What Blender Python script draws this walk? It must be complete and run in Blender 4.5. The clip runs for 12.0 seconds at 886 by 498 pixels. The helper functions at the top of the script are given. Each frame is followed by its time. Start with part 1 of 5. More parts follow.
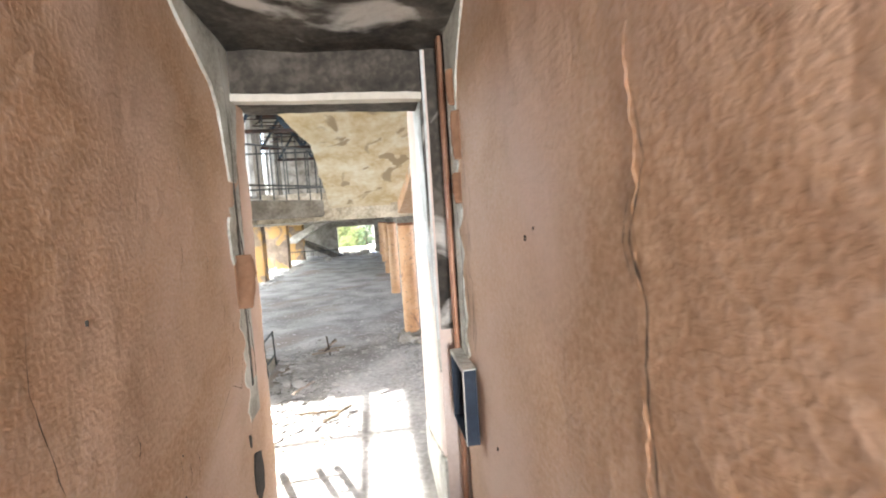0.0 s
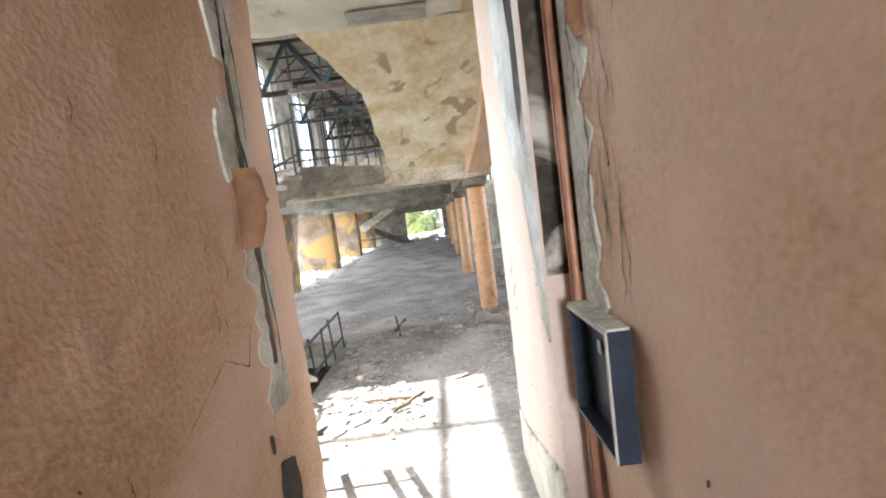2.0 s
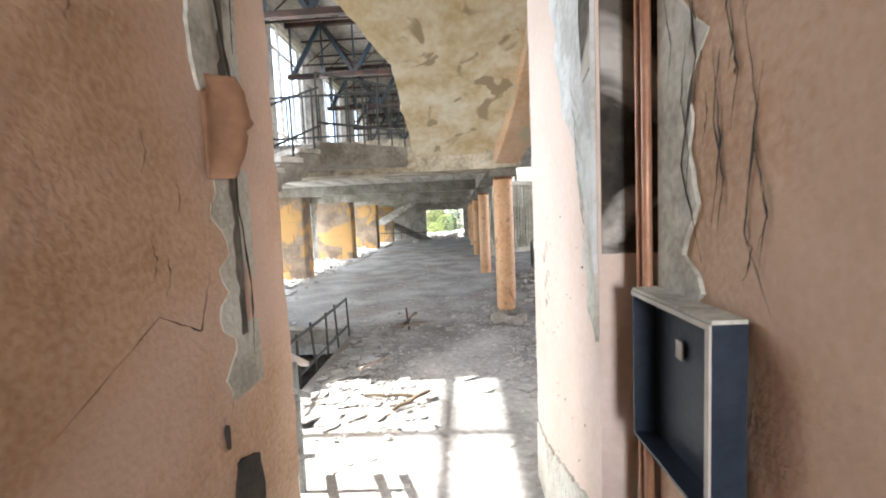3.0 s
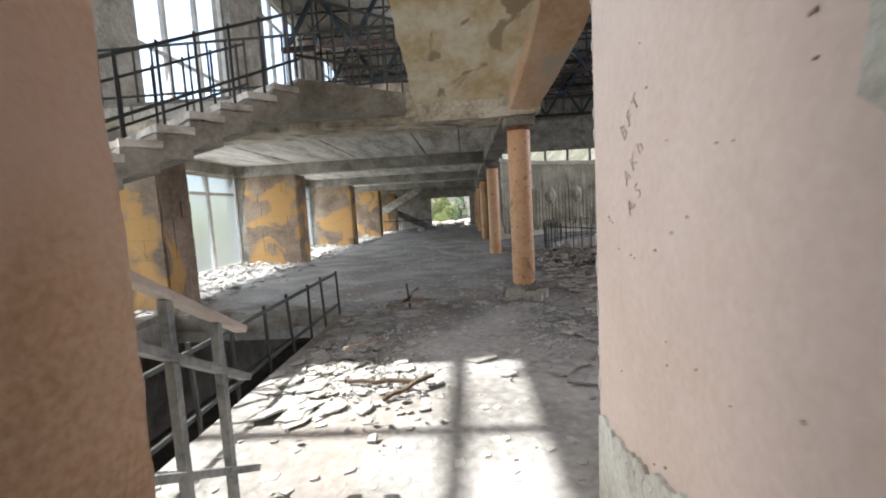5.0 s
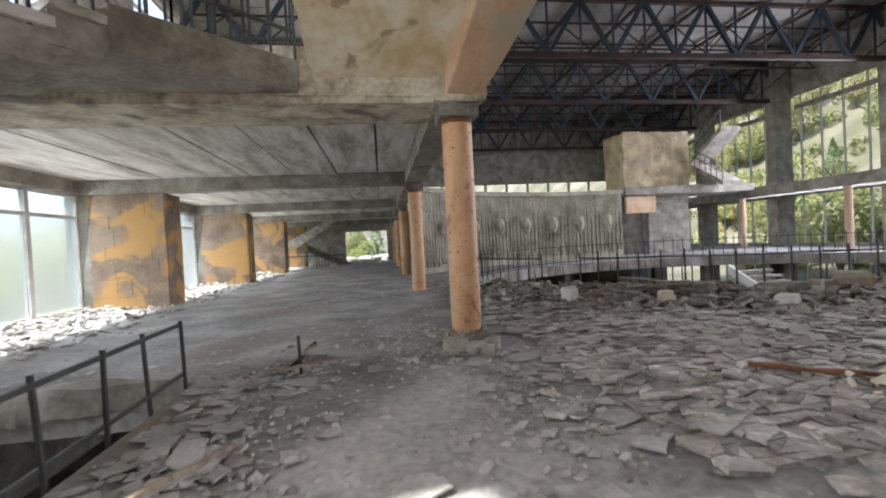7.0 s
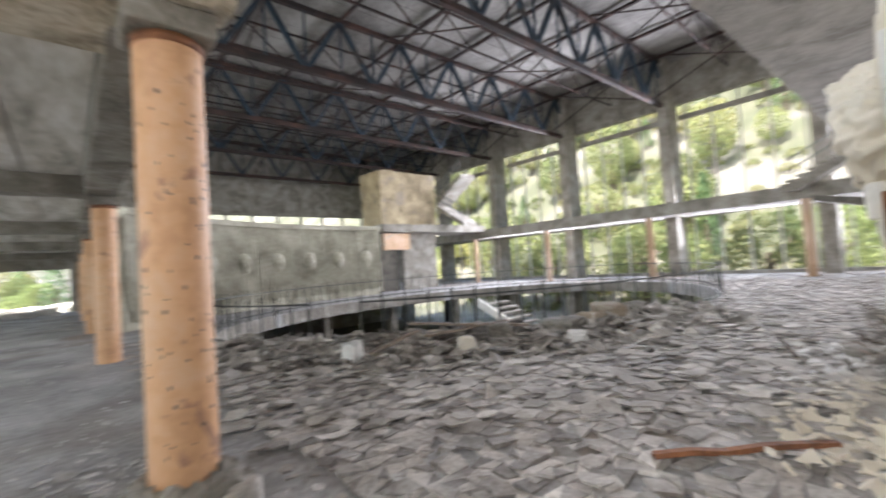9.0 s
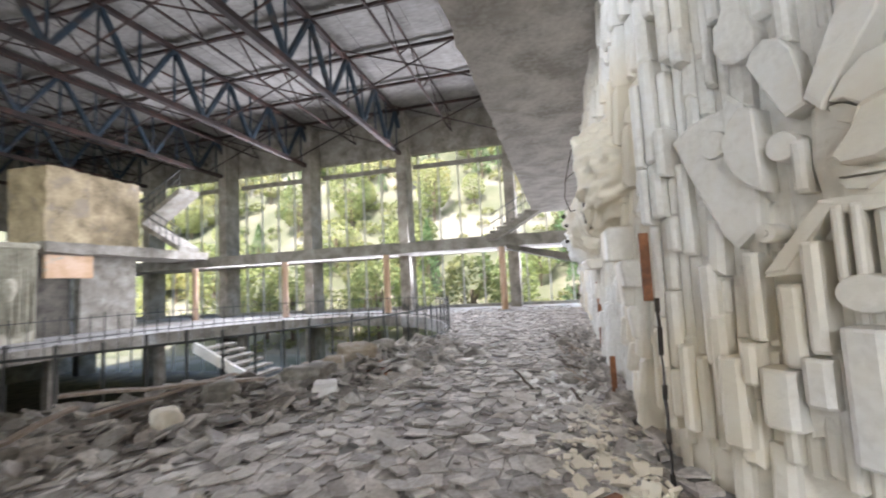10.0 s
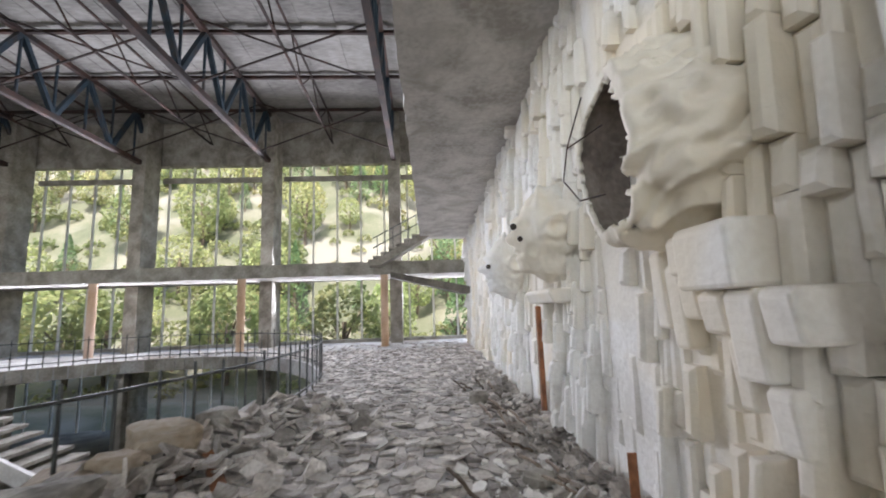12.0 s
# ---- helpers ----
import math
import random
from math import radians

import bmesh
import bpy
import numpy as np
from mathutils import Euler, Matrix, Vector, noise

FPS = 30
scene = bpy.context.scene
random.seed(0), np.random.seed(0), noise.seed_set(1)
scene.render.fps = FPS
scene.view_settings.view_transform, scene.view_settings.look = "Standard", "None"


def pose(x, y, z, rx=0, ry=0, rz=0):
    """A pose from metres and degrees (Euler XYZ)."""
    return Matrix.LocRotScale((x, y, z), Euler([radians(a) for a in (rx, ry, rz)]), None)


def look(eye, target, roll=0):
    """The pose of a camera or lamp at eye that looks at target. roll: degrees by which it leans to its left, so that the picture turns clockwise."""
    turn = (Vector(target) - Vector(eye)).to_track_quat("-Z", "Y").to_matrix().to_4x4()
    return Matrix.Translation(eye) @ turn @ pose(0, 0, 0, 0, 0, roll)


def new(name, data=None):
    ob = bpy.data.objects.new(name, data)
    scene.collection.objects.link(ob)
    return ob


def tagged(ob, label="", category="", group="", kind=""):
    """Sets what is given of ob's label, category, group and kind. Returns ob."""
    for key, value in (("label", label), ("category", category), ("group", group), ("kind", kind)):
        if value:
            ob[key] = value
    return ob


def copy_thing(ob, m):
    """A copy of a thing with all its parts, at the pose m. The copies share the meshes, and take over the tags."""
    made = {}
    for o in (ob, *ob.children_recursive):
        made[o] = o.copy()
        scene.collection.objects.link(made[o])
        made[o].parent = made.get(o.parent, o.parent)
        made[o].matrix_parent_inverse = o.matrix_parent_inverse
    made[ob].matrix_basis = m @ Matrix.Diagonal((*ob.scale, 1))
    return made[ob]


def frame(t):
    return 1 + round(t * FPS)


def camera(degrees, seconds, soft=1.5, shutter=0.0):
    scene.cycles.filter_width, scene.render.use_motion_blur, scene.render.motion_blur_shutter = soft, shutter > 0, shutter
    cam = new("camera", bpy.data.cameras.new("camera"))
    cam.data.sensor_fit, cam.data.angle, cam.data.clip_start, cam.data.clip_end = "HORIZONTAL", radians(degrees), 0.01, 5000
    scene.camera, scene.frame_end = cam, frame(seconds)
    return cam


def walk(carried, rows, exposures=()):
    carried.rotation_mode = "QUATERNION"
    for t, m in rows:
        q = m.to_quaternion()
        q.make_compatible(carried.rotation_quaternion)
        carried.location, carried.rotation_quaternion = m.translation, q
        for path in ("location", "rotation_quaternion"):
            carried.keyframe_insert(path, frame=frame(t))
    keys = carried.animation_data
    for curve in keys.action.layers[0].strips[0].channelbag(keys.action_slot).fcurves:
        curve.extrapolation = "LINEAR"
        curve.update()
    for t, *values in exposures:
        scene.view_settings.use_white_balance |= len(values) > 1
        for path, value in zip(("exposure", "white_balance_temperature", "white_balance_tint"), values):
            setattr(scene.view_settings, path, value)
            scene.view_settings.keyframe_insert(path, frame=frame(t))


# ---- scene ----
cam = camera(92.3, 12.0, 1.9, 0.35)
METRES, EYE, TILT, LEAN, TURN = 11.2, 2.94, 0.0, 0.0, -9.4
ROWS = [
    (0.0, 0.0, 0.0, 0.0, -0.27, -4.3, 3.54),
    (0.5, -0.0027, 0.0314, -0.0129, 3.4, -3.73, 3.2),
    (1.0, -0.0051, 0.0564, -0.0239, 3.64, -1.4, 4.05),
    (1.5, -0.0111, 0.0819, -0.0351, 8.4, -0.73, 6.98),
    (2.0, -0.0197, 0.1081, -0.0472, 8.77, -5.17, 7.46),
    (2.5, -0.0288, 0.1306, -0.0543, 10.48, -4.48, 8.52),
    (3.0, -0.031, 0.1523, -0.068, 11.58, -4.68, 2.6),
    (5.0, -0.0553, 0.2566, -0.122, 12.33, -5.36, 3.26),
    (5.5, -0.0663, 0.2892, -0.1342, 8.12, -4.56, 5.58),
    (6.0, -0.0706, 0.3337, -0.1427, 8.0, -0.89, 3.62),
    (6.5, -0.0831, 0.3835, -0.1435, 3.79, -1.27, 2.97),
    (8.5, -0.0893, 0.5949, -0.1392, -10.42, 2.74, 3.94),
    (9.0, -0.0769, 0.6433, -0.14, -31.75, 2.12, 3.76),
    (9.5, -0.0455, 0.6866, -0.1388, -54.68, 3.12, 3.27),
    (10.0, -0.0137, 0.7239, -0.1384, -66.33, 4.6, 2.98),
    (10.5, 0.0278, 0.7535, -0.1394, -77.66, 5.21, 4.03),
    (11.0, 0.0776, 0.7825, -0.1368, -75.15, 4.4, 4.39),
    (11.5, 0.1195, 0.8067, -0.1347, -79.77, 5.24, 3.18),
    (12.0, 0.1693, 0.8222, -0.1323, -83.72, 8.02, 2.05),
]
walk(cam, [(t, pose(0, 0, EYE, TILT, LEAN, TURN) @ pose(METRES * x, METRES * y, METRES * z, 90 + pitch, roll, yaw)) for t, x, y, z, yaw, pitch, roll in ROWS], [(0.0, 3.28), (2.0, 2.9), (3.0, 2.8), (5.0, 1.7), (5.5, 1.45), (6.5, 1.65), (8.5, 2.5), (9.2, 2.5), (10.0, 2.45), (10.6, 2.22), (12.0, 2.12)])
# sun, sky and the light that comes in by the rear opening
W = bpy.data.worlds.new("sky")
scene.world = W
W.use_nodes = True
wn = W.node_tree
SUN_EL, SKY = 52.0, 0.15
sky = wn.nodes.new("ShaderNodeTexSky")
sky.sky_type, sky.sun_disc = "NISHITA", False
sky.sun_elevation, sky.sun_rotation = radians(SUN_EL), radians(270)
sky.air_density, sky.dust_density = 1.0, 2.5
wn.nodes["Background"].inputs[1].default_value = SKY
wn.links.new(sky.outputs[0], wn.nodes["Background"].inputs[0])
sun = new("sun", bpy.data.lights.new("sun", "SUN"))
sun.data.energy, sun.data.angle, sun.data.color = 3.3, radians(0.6), (1, 0.97, 0.92)
sun.matrix_world = look((-math.cos(radians(SUN_EL)) * 30, 0, math.sin(radians(SUN_EL)) * 30), (0, 0, 0))


def sky_lamp(name, at, to, w, h, watts, color=(0.9, 0.95, 1)):
    d = bpy.data.lights.new(name, "AREA")
    d.shape, d.size, d.size_y, d.energy, d.color = "RECTANGLE", w, h, watts, color
    ob = new(name, d)
    ob.matrix_world = look(at, to)
    return ob


sky_lamp("rear_window_light", (-0.2, -7.3, 3.4), (-0.2, 4, 2.4), 1.5, 2.4, 150, (0.97, 0.97, 1))
sky_lamp("atrium_window_light", (23.3, 16, 5), (4, 14, 1), 24, 7, 1400, (0.85, 0.86, 1))
sky_lamp("left_window_light", (-7.7, 20, 1.8), (0, 20, 0.5), 24, 2.6, 100)
sky_lamp("upper_window_light", (-7.5, 15, 6.8), (2, 14, 4), 22, 5, 540)


# ---- materials ----
def mat(name, stops, scale=1.2, fine=14.0, rough=0.85, bump=0.35, metal=0.0, stain=None, stain_scale=0.5,
        stain_cut=(0.5, 0.62), vary=0.0, stretch=(1, 1, 1), bump_dist=0.02, island=False):
    """Two scales of noise over a colour ramp, an optional stain colour with a worn edge, fine relief."""
    m = bpy.data.materials.new(name)
    m.use_nodes = True
    nt = m.node_tree
    b = nt.nodes["Principled BSDF"]
    tc = nt.nodes.new("ShaderNodeNewGeometry")
    mp = nt.nodes.new("ShaderNodeMapping")
    mp.inputs["Scale"].default_value = stretch
    nt.links.new(tc.outputs["Position"], mp.inputs[0])

    def nz(s, detail=6, dist=0.3):
        n = nt.nodes.new("ShaderNodeTexNoise")
        n.inputs["Scale"].default_value, n.inputs["Detail"].default_value = s, detail
        n.inputs["Distortion"].default_value = dist
        nt.links.new(mp.outputs[0], n.inputs["Vector"])
        return n.outputs[0]

    def mix(kind, f, a, c):
        x = nt.nodes.new("ShaderNodeMix")
        x.data_type, x.blend_type = "RGBA", kind
        for s, v in ((x.inputs[0], f), (x.inputs[6], a), (x.inputs[7], c)):
            if isinstance(v, (int, float)):
                s.default_value = v
            elif isinstance(v, tuple):
                s.default_value = (*v, 1)
            else:
                nt.links.new(v, s)
        return x.outputs[2]

    big, small = nz(scale), nz(fine, 8)
    ad = nt.nodes.new("ShaderNodeMath")
    ad.operation = "MULTIPLY_ADD"
    ad.inputs[1].default_value = 0.35
    nt.links.new(small, ad.inputs[0])
    sc = nt.nodes.new("ShaderNodeMath")
    sc.operation = "MULTIPLY"
    sc.inputs[1].default_value = 0.65
    nt.links.new(big, sc.inputs[0])
    nt.links.new(sc.outputs[0], ad.inputs[2])
    r = nt.nodes.new("ShaderNodeValToRGB")
    e = r.color_ramp.elements
    e[0].position, e[1].position = 0.36, 0.64
    e[0].color, e[1].color = (*stops[0], 1), (*stops[-1], 1)
    for i, c in enumerate(stops[1:-1]):
        k = e.new(0.36 + 0.28 * (i + 1) / (len(stops) - 1))
        k.color = (*c, 1)
    nt.links.new(ad.outputs[0], r.inputs[0])
    col = r.outputs[0]
    height = small
    if stain:
        sn = nz(stain_scale, 10, 0.8)
        mr = nt.nodes.new("ShaderNodeMapRange")
        mr.inputs[1].default_value, mr.inputs[2].default_value = stain_cut
        nt.links.new(sn, mr.inputs[0])
        col = mix("MIX", mr.outputs[0], col, stain)
    if vary:
        inf = nt.nodes.new("ShaderNodeNewGeometry" if island else "ShaderNodeObjectInfo")
        hs = nt.nodes.new("ShaderNodeHueSaturation")
        rr = nt.nodes.new("ShaderNodeMapRange")
        rr.inputs[3].default_value, rr.inputs[4].default_value = 1 - vary, 1 + vary
        nt.links.new(inf.outputs["Random Per Island" if island else "Random"], rr.inputs[0])
        nt.links.new(rr.outputs[0], hs.inputs["Value"])
        nt.links.new(col, hs.inputs["Color"])
        col = hs.outputs[0]
    nt.links.new(col, b.inputs["Base Color"])
    b.inputs["Roughness"].default_value, b.inputs["Metallic"].default_value = rough, metal
    bp = nt.nodes.new("ShaderNodeBump")
    bp.inputs["Strength"].default_value, bp.inputs["Distance"].default_value = bump, bump_dist
    hm = nt.nodes.new("ShaderNodeMath")
    hm.operation = "ADD"
    nt.links.new(height, hm.inputs[0])
    nt.links.new(big, hm.inputs[1])
    nt.links.new(hm.outputs[0], bp.inputs["Height"])
    nt.links.new(bp.outputs[0], b.inputs["Normal"])
    return m


PEACH = mat("peach_plaster", [(0.37, 0.225, 0.12), (0.53, 0.355, 0.23), (0.62, 0.46, 0.35)], 0.9, 42, 0.75, 0.6, stain=(0.63, 0.47, 0.38), stain_scale=0.5, stain_cut=(0.5, 0.75), bump_dist=0.009)
PEACH_PALE = mat("pale_peach_plaster", [(0.58, 0.465, 0.395), (0.69, 0.585, 0.525)], 0.9, 30, 0.8, 0.25, bump_dist=0.006)
RAWPLASTER = mat("bare_plaster", [(0.3, 0.29, 0.25), (0.5, 0.5, 0.44), (0.62, 0.64, 0.6)], 3, 30, 0.9, 0.5)
WHITEWASH = mat("white_lintel_plaster", [(0.5, 0.47, 0.4), (0.66, 0.62, 0.54)], 2, 20, 0.85, 0.3, stain=(0.35, 0.31, 0.26), stain_scale=1.5, stain_cut=(0.6, 0.66))
BLUEPL = mat("pale_bluish_plaster", [(0.4, 0.41, 0.39), (0.56, 0.59, 0.58), (0.66, 0.69, 0.69)], 3, 25, 0.85, 0.5)
SOOT = mat("sooty_concrete", [(0.018, 0.016, 0.013), (0.055, 0.047, 0.037), (0.12, 0.105, 0.085)], 2.5, 18, 0.9, 0.6, stain=(0.5, 0.48, 0.44), stain_scale=1.3, stain_cut=(0.6, 0.66))
CONC = mat("grey_concrete", [(0.16, 0.145, 0.12), (0.28, 0.26, 0.225), (0.4, 0.38, 0.335)], 1.8, 16, 0.9, 0.6, stain=(0.15, 0.13, 0.105), stain_scale=1.6, stain_cut=(0.54, 0.78))
# darker than grey_concrete; on the recess walls this colour stands in for shade
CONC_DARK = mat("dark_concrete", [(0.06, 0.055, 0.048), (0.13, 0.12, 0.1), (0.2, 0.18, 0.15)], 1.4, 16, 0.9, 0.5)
CEIL = mat("whitewashed_ceiling_panel", [(0.28, 0.26, 0.22), (0.54, 0.51, 0.46), (0.72, 0.7, 0.67)], 3.0, 16, 0.9, 0.4, stretch=(1, 0.18, 1))
GALLERY = mat("pale_swirled_gallery_plaster", [(0.3, 0.28, 0.25), (0.45, 0.43, 0.4), (0.56, 0.54, 0.5)], 1.6, 14, 0.85, 0.4, stain=(0.34, 0.32, 0.28), stain_scale=1.1, stain_cut=(0.56, 0.68))
DUSTY = mat("dust_covered_tile", [(0.3, 0.29, 0.27), (0.43, 0.42, 0.4), (0.56, 0.55, 0.53)], 2.5, 25, 0.9, 0.4, vary=0.2, island=True)
RAILGREY = mat("worn_grey_rail_paint", [(0.09, 0.1, 0.1), (0.2, 0.205, 0.2), (0.3, 0.3, 0.29)], 5, 30, 0.6, 0.2)
TILE_PALE = mat("pale_stone_plate", [(0.34, 0.31, 0.27), (0.5, 0.47, 0.42), (0.64, 0.61, 0.57)], 2.5, 25, 0.85, 0.3, vary=0.3, island=True)
BEAMTAN = mat("stained_tan_beam_plaster", [(0.24, 0.2, 0.145), (0.48, 0.42, 0.32), (0.7, 0.65, 0.55)], 2.4, 16, 0.85, 0.6, stain=(0.2, 0.175, 0.15), stain_scale=1.4, stain_cut=(0.55, 0.62))
YELLOW = mat("peeling_yellow_ceiling_paint", [(0.52, 0.4, 0.22), (0.64, 0.55, 0.38), (0.74, 0.7, 0.58)], 2.2, 10, 0.8, 0.5, stain=(0.36, 0.28, 0.18), stain_scale=1.5, stain_cut=(0.6, 0.64))
APRICOT = mat("apricot_beam_paint", [(0.5, 0.32, 0.18), (0.62, 0.42, 0.27), (0.7, 0.52, 0.38)], 1.4, 14, 0.75, 0.25, stain=(0.5, 0.44, 0.34), stain_scale=1.3, stain_cut=(0.58, 0.64), bump_dist=0.006)
COLUMN = mat("apricot_column_paint", [(0.5, 0.27, 0.13), (0.66, 0.38, 0.2), (0.7, 0.46, 0.28)], 1.2, 12, 0.55, 0.15, stain=(0.4, 0.22, 0.13), stain_scale=4, stain_cut=(0.62, 0.66))
PIER = mat("stone_pier_with_ochre_paint", [(0.15, 0.11, 0.08), (0.24, 0.175, 0.125), (0.32, 0.25, 0.19)], 1.5, 12, 0.85, 0.5, stain=(0.46, 0.27, 0.1), stain_scale=0.85, stain_cut=(0.49, 0.55))
FLOORM = mat("dusty_floor", [(0.2, 0.195, 0.185), (0.34, 0.335, 0.325), (0.5, 0.495, 0.485)], 0.9, 12, 0.9, 0.6, stain=(0.27, 0.225, 0.185), stain_scale=0.35, stain_cut=(0.54, 0.7), bump_dist=0.04)
TILE = mat("broken_tile", [(0.23, 0.205, 0.18), (0.4, 0.37, 0.335), (0.6, 0.57, 0.53)], 2.5, 25, 0.85, 0.3, vary=0.42, island=True)
TAN = mat("tan_stone_block", [(0.2, 0.15, 0.1), (0.32, 0.26, 0.19), (0.4, 0.35, 0.28)], 2, 14, 0.9, 0.5)
STEEL = mat("rusty_dark_steel", [(0.012, 0.009, 0.008), (0.026, 0.015, 0.012), (0.065, 0.029, 0.02)], 1.5, 20, 0.9, 0.3)
TILE_ONE = mat("broken_tile_piece", [(0.26, 0.23, 0.2), (0.4, 0.37, 0.33), (0.58, 0.55, 0.51)], 2.5, 25, 0.85, 0.3, vary=0.35)
STEEL_BLUE = mat("blue_painted_steel", [(0.01, 0.02, 0.03), (0.015, 0.035, 0.055), (0.04, 0.03, 0.025)], 1.5, 20, 0.6, 0.2, metal=0.2)
RAIL = mat("grey_green_painted_rail", [(0.025, 0.028, 0.026), (0.06, 0.065, 0.06)], 2, 25, 0.6, 0.2)
DARK = mat("dark_hollow", [(0.02, 0.017, 0.014), (0.05, 0.04, 0.03)], 6, 30, 0.9, 0.3)
RAILWOOD = mat("pale_worn_handrail_paint", [(0.36, 0.31, 0.27), (0.5, 0.44, 0.39)], 5, 30, 0.6, 0.2)
ROOF = mat("corrugated_roof_board", [(0.11, 0.103, 0.095), (0.21, 0.2, 0.187), (0.31, 0.3, 0.283)], 0.6, 10, 0.9, 0.3, stretch=(1, 0.3, 1))
HOLLOW = mat("dark_brown_plaster_inside", [(0.13, 0.105, 0.085), (0.24, 0.2, 0.17), (0.34, 0.3, 0.26)], 2.5, 18, 0.9, 0.5)
RELIEF = mat("cream_relief_plaster", [(0.66, 0.64, 0.6), (0.8, 0.785, 0.75), (0.86, 0.855, 0.84)], 1.6, 22, 0.75, 0.35, stain=(0.76, 0.69, 0.56), stain_scale=0.4, stain_cut=(0.46, 0.64))
MASKWALL = mat("greenish_cream_plaster", [(0.23, 0.215, 0.16), (0.37, 0.35, 0.27), (0.5, 0.475, 0.385)], 1.2, 8, 0.85, 0.3)
TOWER = mat("yellowed_plaster", [(0.2, 0.165, 0.1), (0.36, 0.29, 0.18), (0.5, 0.41, 0.26)], 1.6, 12, 0.85, 0.5, stain=(0.26, 0.22, 0.17), stain_scale=1.3, stain_cut=(0.55, 0.72))
FLAKE = mat("brown_plaster_flake", [(0.19, 0.095, 0.05), (0.3, 0.165, 0.095)], 3, 20, 0.8, 0.3)
SCRATCH = mat("grey_scratch", [(0.38, 0.31, 0.27), (0.5, 0.42, 0.37)], 9, 40, 0.9, 0.2)
COPPER = mat("brown_pipe_paint", [(0.3, 0.14, 0.08), (0.46, 0.26, 0.17)], 3, 30, 0.45, 0.2, metal=0.2)
BLACKBOX = mat("dark_blue_box_steel", [(0.012, 0.02, 0.035), (0.03, 0.045, 0.07)], 2, 30, 0.5, 0.15, metal=0.3)
WOOD = mat("weathered_wood", [(0.2, 0.15, 0.11), (0.4, 0.33, 0.27)], 4, 30, 0.8, 0.3, stretch=(1, 6, 1))
RUST = mat("orange_rusty_steel", [(0.12, 0.05, 0.025), (0.34, 0.14, 0.06)], 4, 25, 0.8, 0.4)
WHITEPAINT = mat("grey_white_frame_paint", [(0.4, 0.39, 0.36), (0.62, 0.6, 0.56)], 3, 20, 0.6, 0.2)
# autumn and conifer greens, paled so the colour carries the hillside's haze
LEAF = mat("haze_paled_autumn_leaf", [(0.2, 0.25, 0.1), (0.32, 0.34, 0.15), (0.46, 0.4, 0.2)], 0.12, 2, 0.8, 0.1, vary=0.35)
CONIFER = mat("haze_paled_conifer_leaf", [(0.12, 0.2, 0.09), (0.19, 0.28, 0.13)], 0.3, 2, 0.8, 0.1, vary=0.3)
GRASS = mat("hillside_ground", [(0.045, 0.05, 0.026), (0.075, 0.078, 0.045), (0.12, 0.11, 0.08)], 0.25, 4, 0.9, 0.3, stain=(0.14, 0.13, 0.105), stain_scale=0.12, stain_cut=(0.5, 0.6))
for leafy in (LEAF, CONIFER):
    nt = leafy.node_tree
    soft = nt.nodes.new("ShaderNodeBsdfTranslucent")
    both = nt.nodes.new("ShaderNodeMixShader")
    both.inputs[0].default_value = 0.6
    pb = nt.nodes["Principled BSDF"]
    nt.links.new(pb.inputs["Base Color"].links[0].from_socket, soft.inputs[0])
    nt.links.new(pb.outputs[0], both.inputs[1])
    nt.links.new(soft.outputs[0], both.inputs[2])
    nt.links.new(both.outputs[0], nt.nodes["Material Output"].inputs[0])
BARK = mat("tree_bark", [(0.05, 0.035, 0.025), (0.12, 0.09, 0.06)], 3, 12, 0.9, 0.5)

GLASS = bpy.data.materials.new("dirty_window_glass")
GLASS.use_nodes = True
gn = GLASS.node_tree
gb = gn.nodes["Principled BSDF"]
gb.inputs["Base Color"].default_value = (0.84, 0.92, 0.97, 1)
gb.inputs["Roughness"].default_value = 0.4
gb.inputs["Transmission Weight"].default_value = 0.85
gb.inputs["IOR"].default_value = 1.1


# ---- small builders ----
def box(bm, x0, x1, y0, y1, z0, z1):
    v = [bm.verts.new((x, y, z)) for z in (z0, z1) for x, y in ((x0, y0), (x1, y0), (x1, y1), (x0, y1))]
    for f in ((3, 2, 1, 0), (4, 5, 6, 7), (0, 1, 5, 4), (1, 2, 6, 5), (2, 3, 7, 6), (3, 0, 4, 7)):
        bm.faces.new([v[i] for i in f])


def bar(bm, p, q, w, h=None, n=0):
    """A bar from p to q: w wide and h high, or round with n sides and the radius w."""
    p, q = Vector(p), Vector(q)
    d = (q - p).normalized()
    side = d.cross((0, 0, 1)) if abs(d.z) < 0.99 else Vector((1, 0, 0))
    side.normalize()
    up = side.cross(d)
    if n:
        offs = [side * (math.cos(2 * math.pi * k / n) * w) + up * (math.sin(2 * math.pi * k / n) * w) for k in range(n)]
    else:
        h = h or w
        offs = [side * (a * w / 2) + up * (b * h / 2) for a, b in ((-1, -1), (1, -1), (1, 1), (-1, 1))]
        n = 4
    a = [bm.verts.new(p + o) for o in offs]
    b = [bm.verts.new(q + o) for o in offs]
    for k in range(n):
        bm.faces.new((a[k], a[(k + 1) % n], b[(k + 1) % n], b[k]))
    bm.faces.new(a[::-1])
    bm.faces.new(b)


def prism(bm, pts, axis, a, b):
    """Extrudes a polygon: axis x takes (y, z) points, y takes (x, z), z takes (x, y)."""
    put = {"x": lambda p, t: (t, p[0], p[1]), "y": lambda p, t: (p[0], t, p[1]), "z": lambda p, t: (p[0], p[1], t)}[axis]
    va, vb = [bm.verts.new(put(p, a)) for p in pts], [bm.verts.new(put(p, b)) for p in pts]
    n = len(pts)
    for k in range(n):
        bm.faces.new((va[k], va[(k + 1) % n], vb[(k + 1) % n], vb[k]))
    bm.faces.new(va[::-1])
    bm.faces.new(vb)


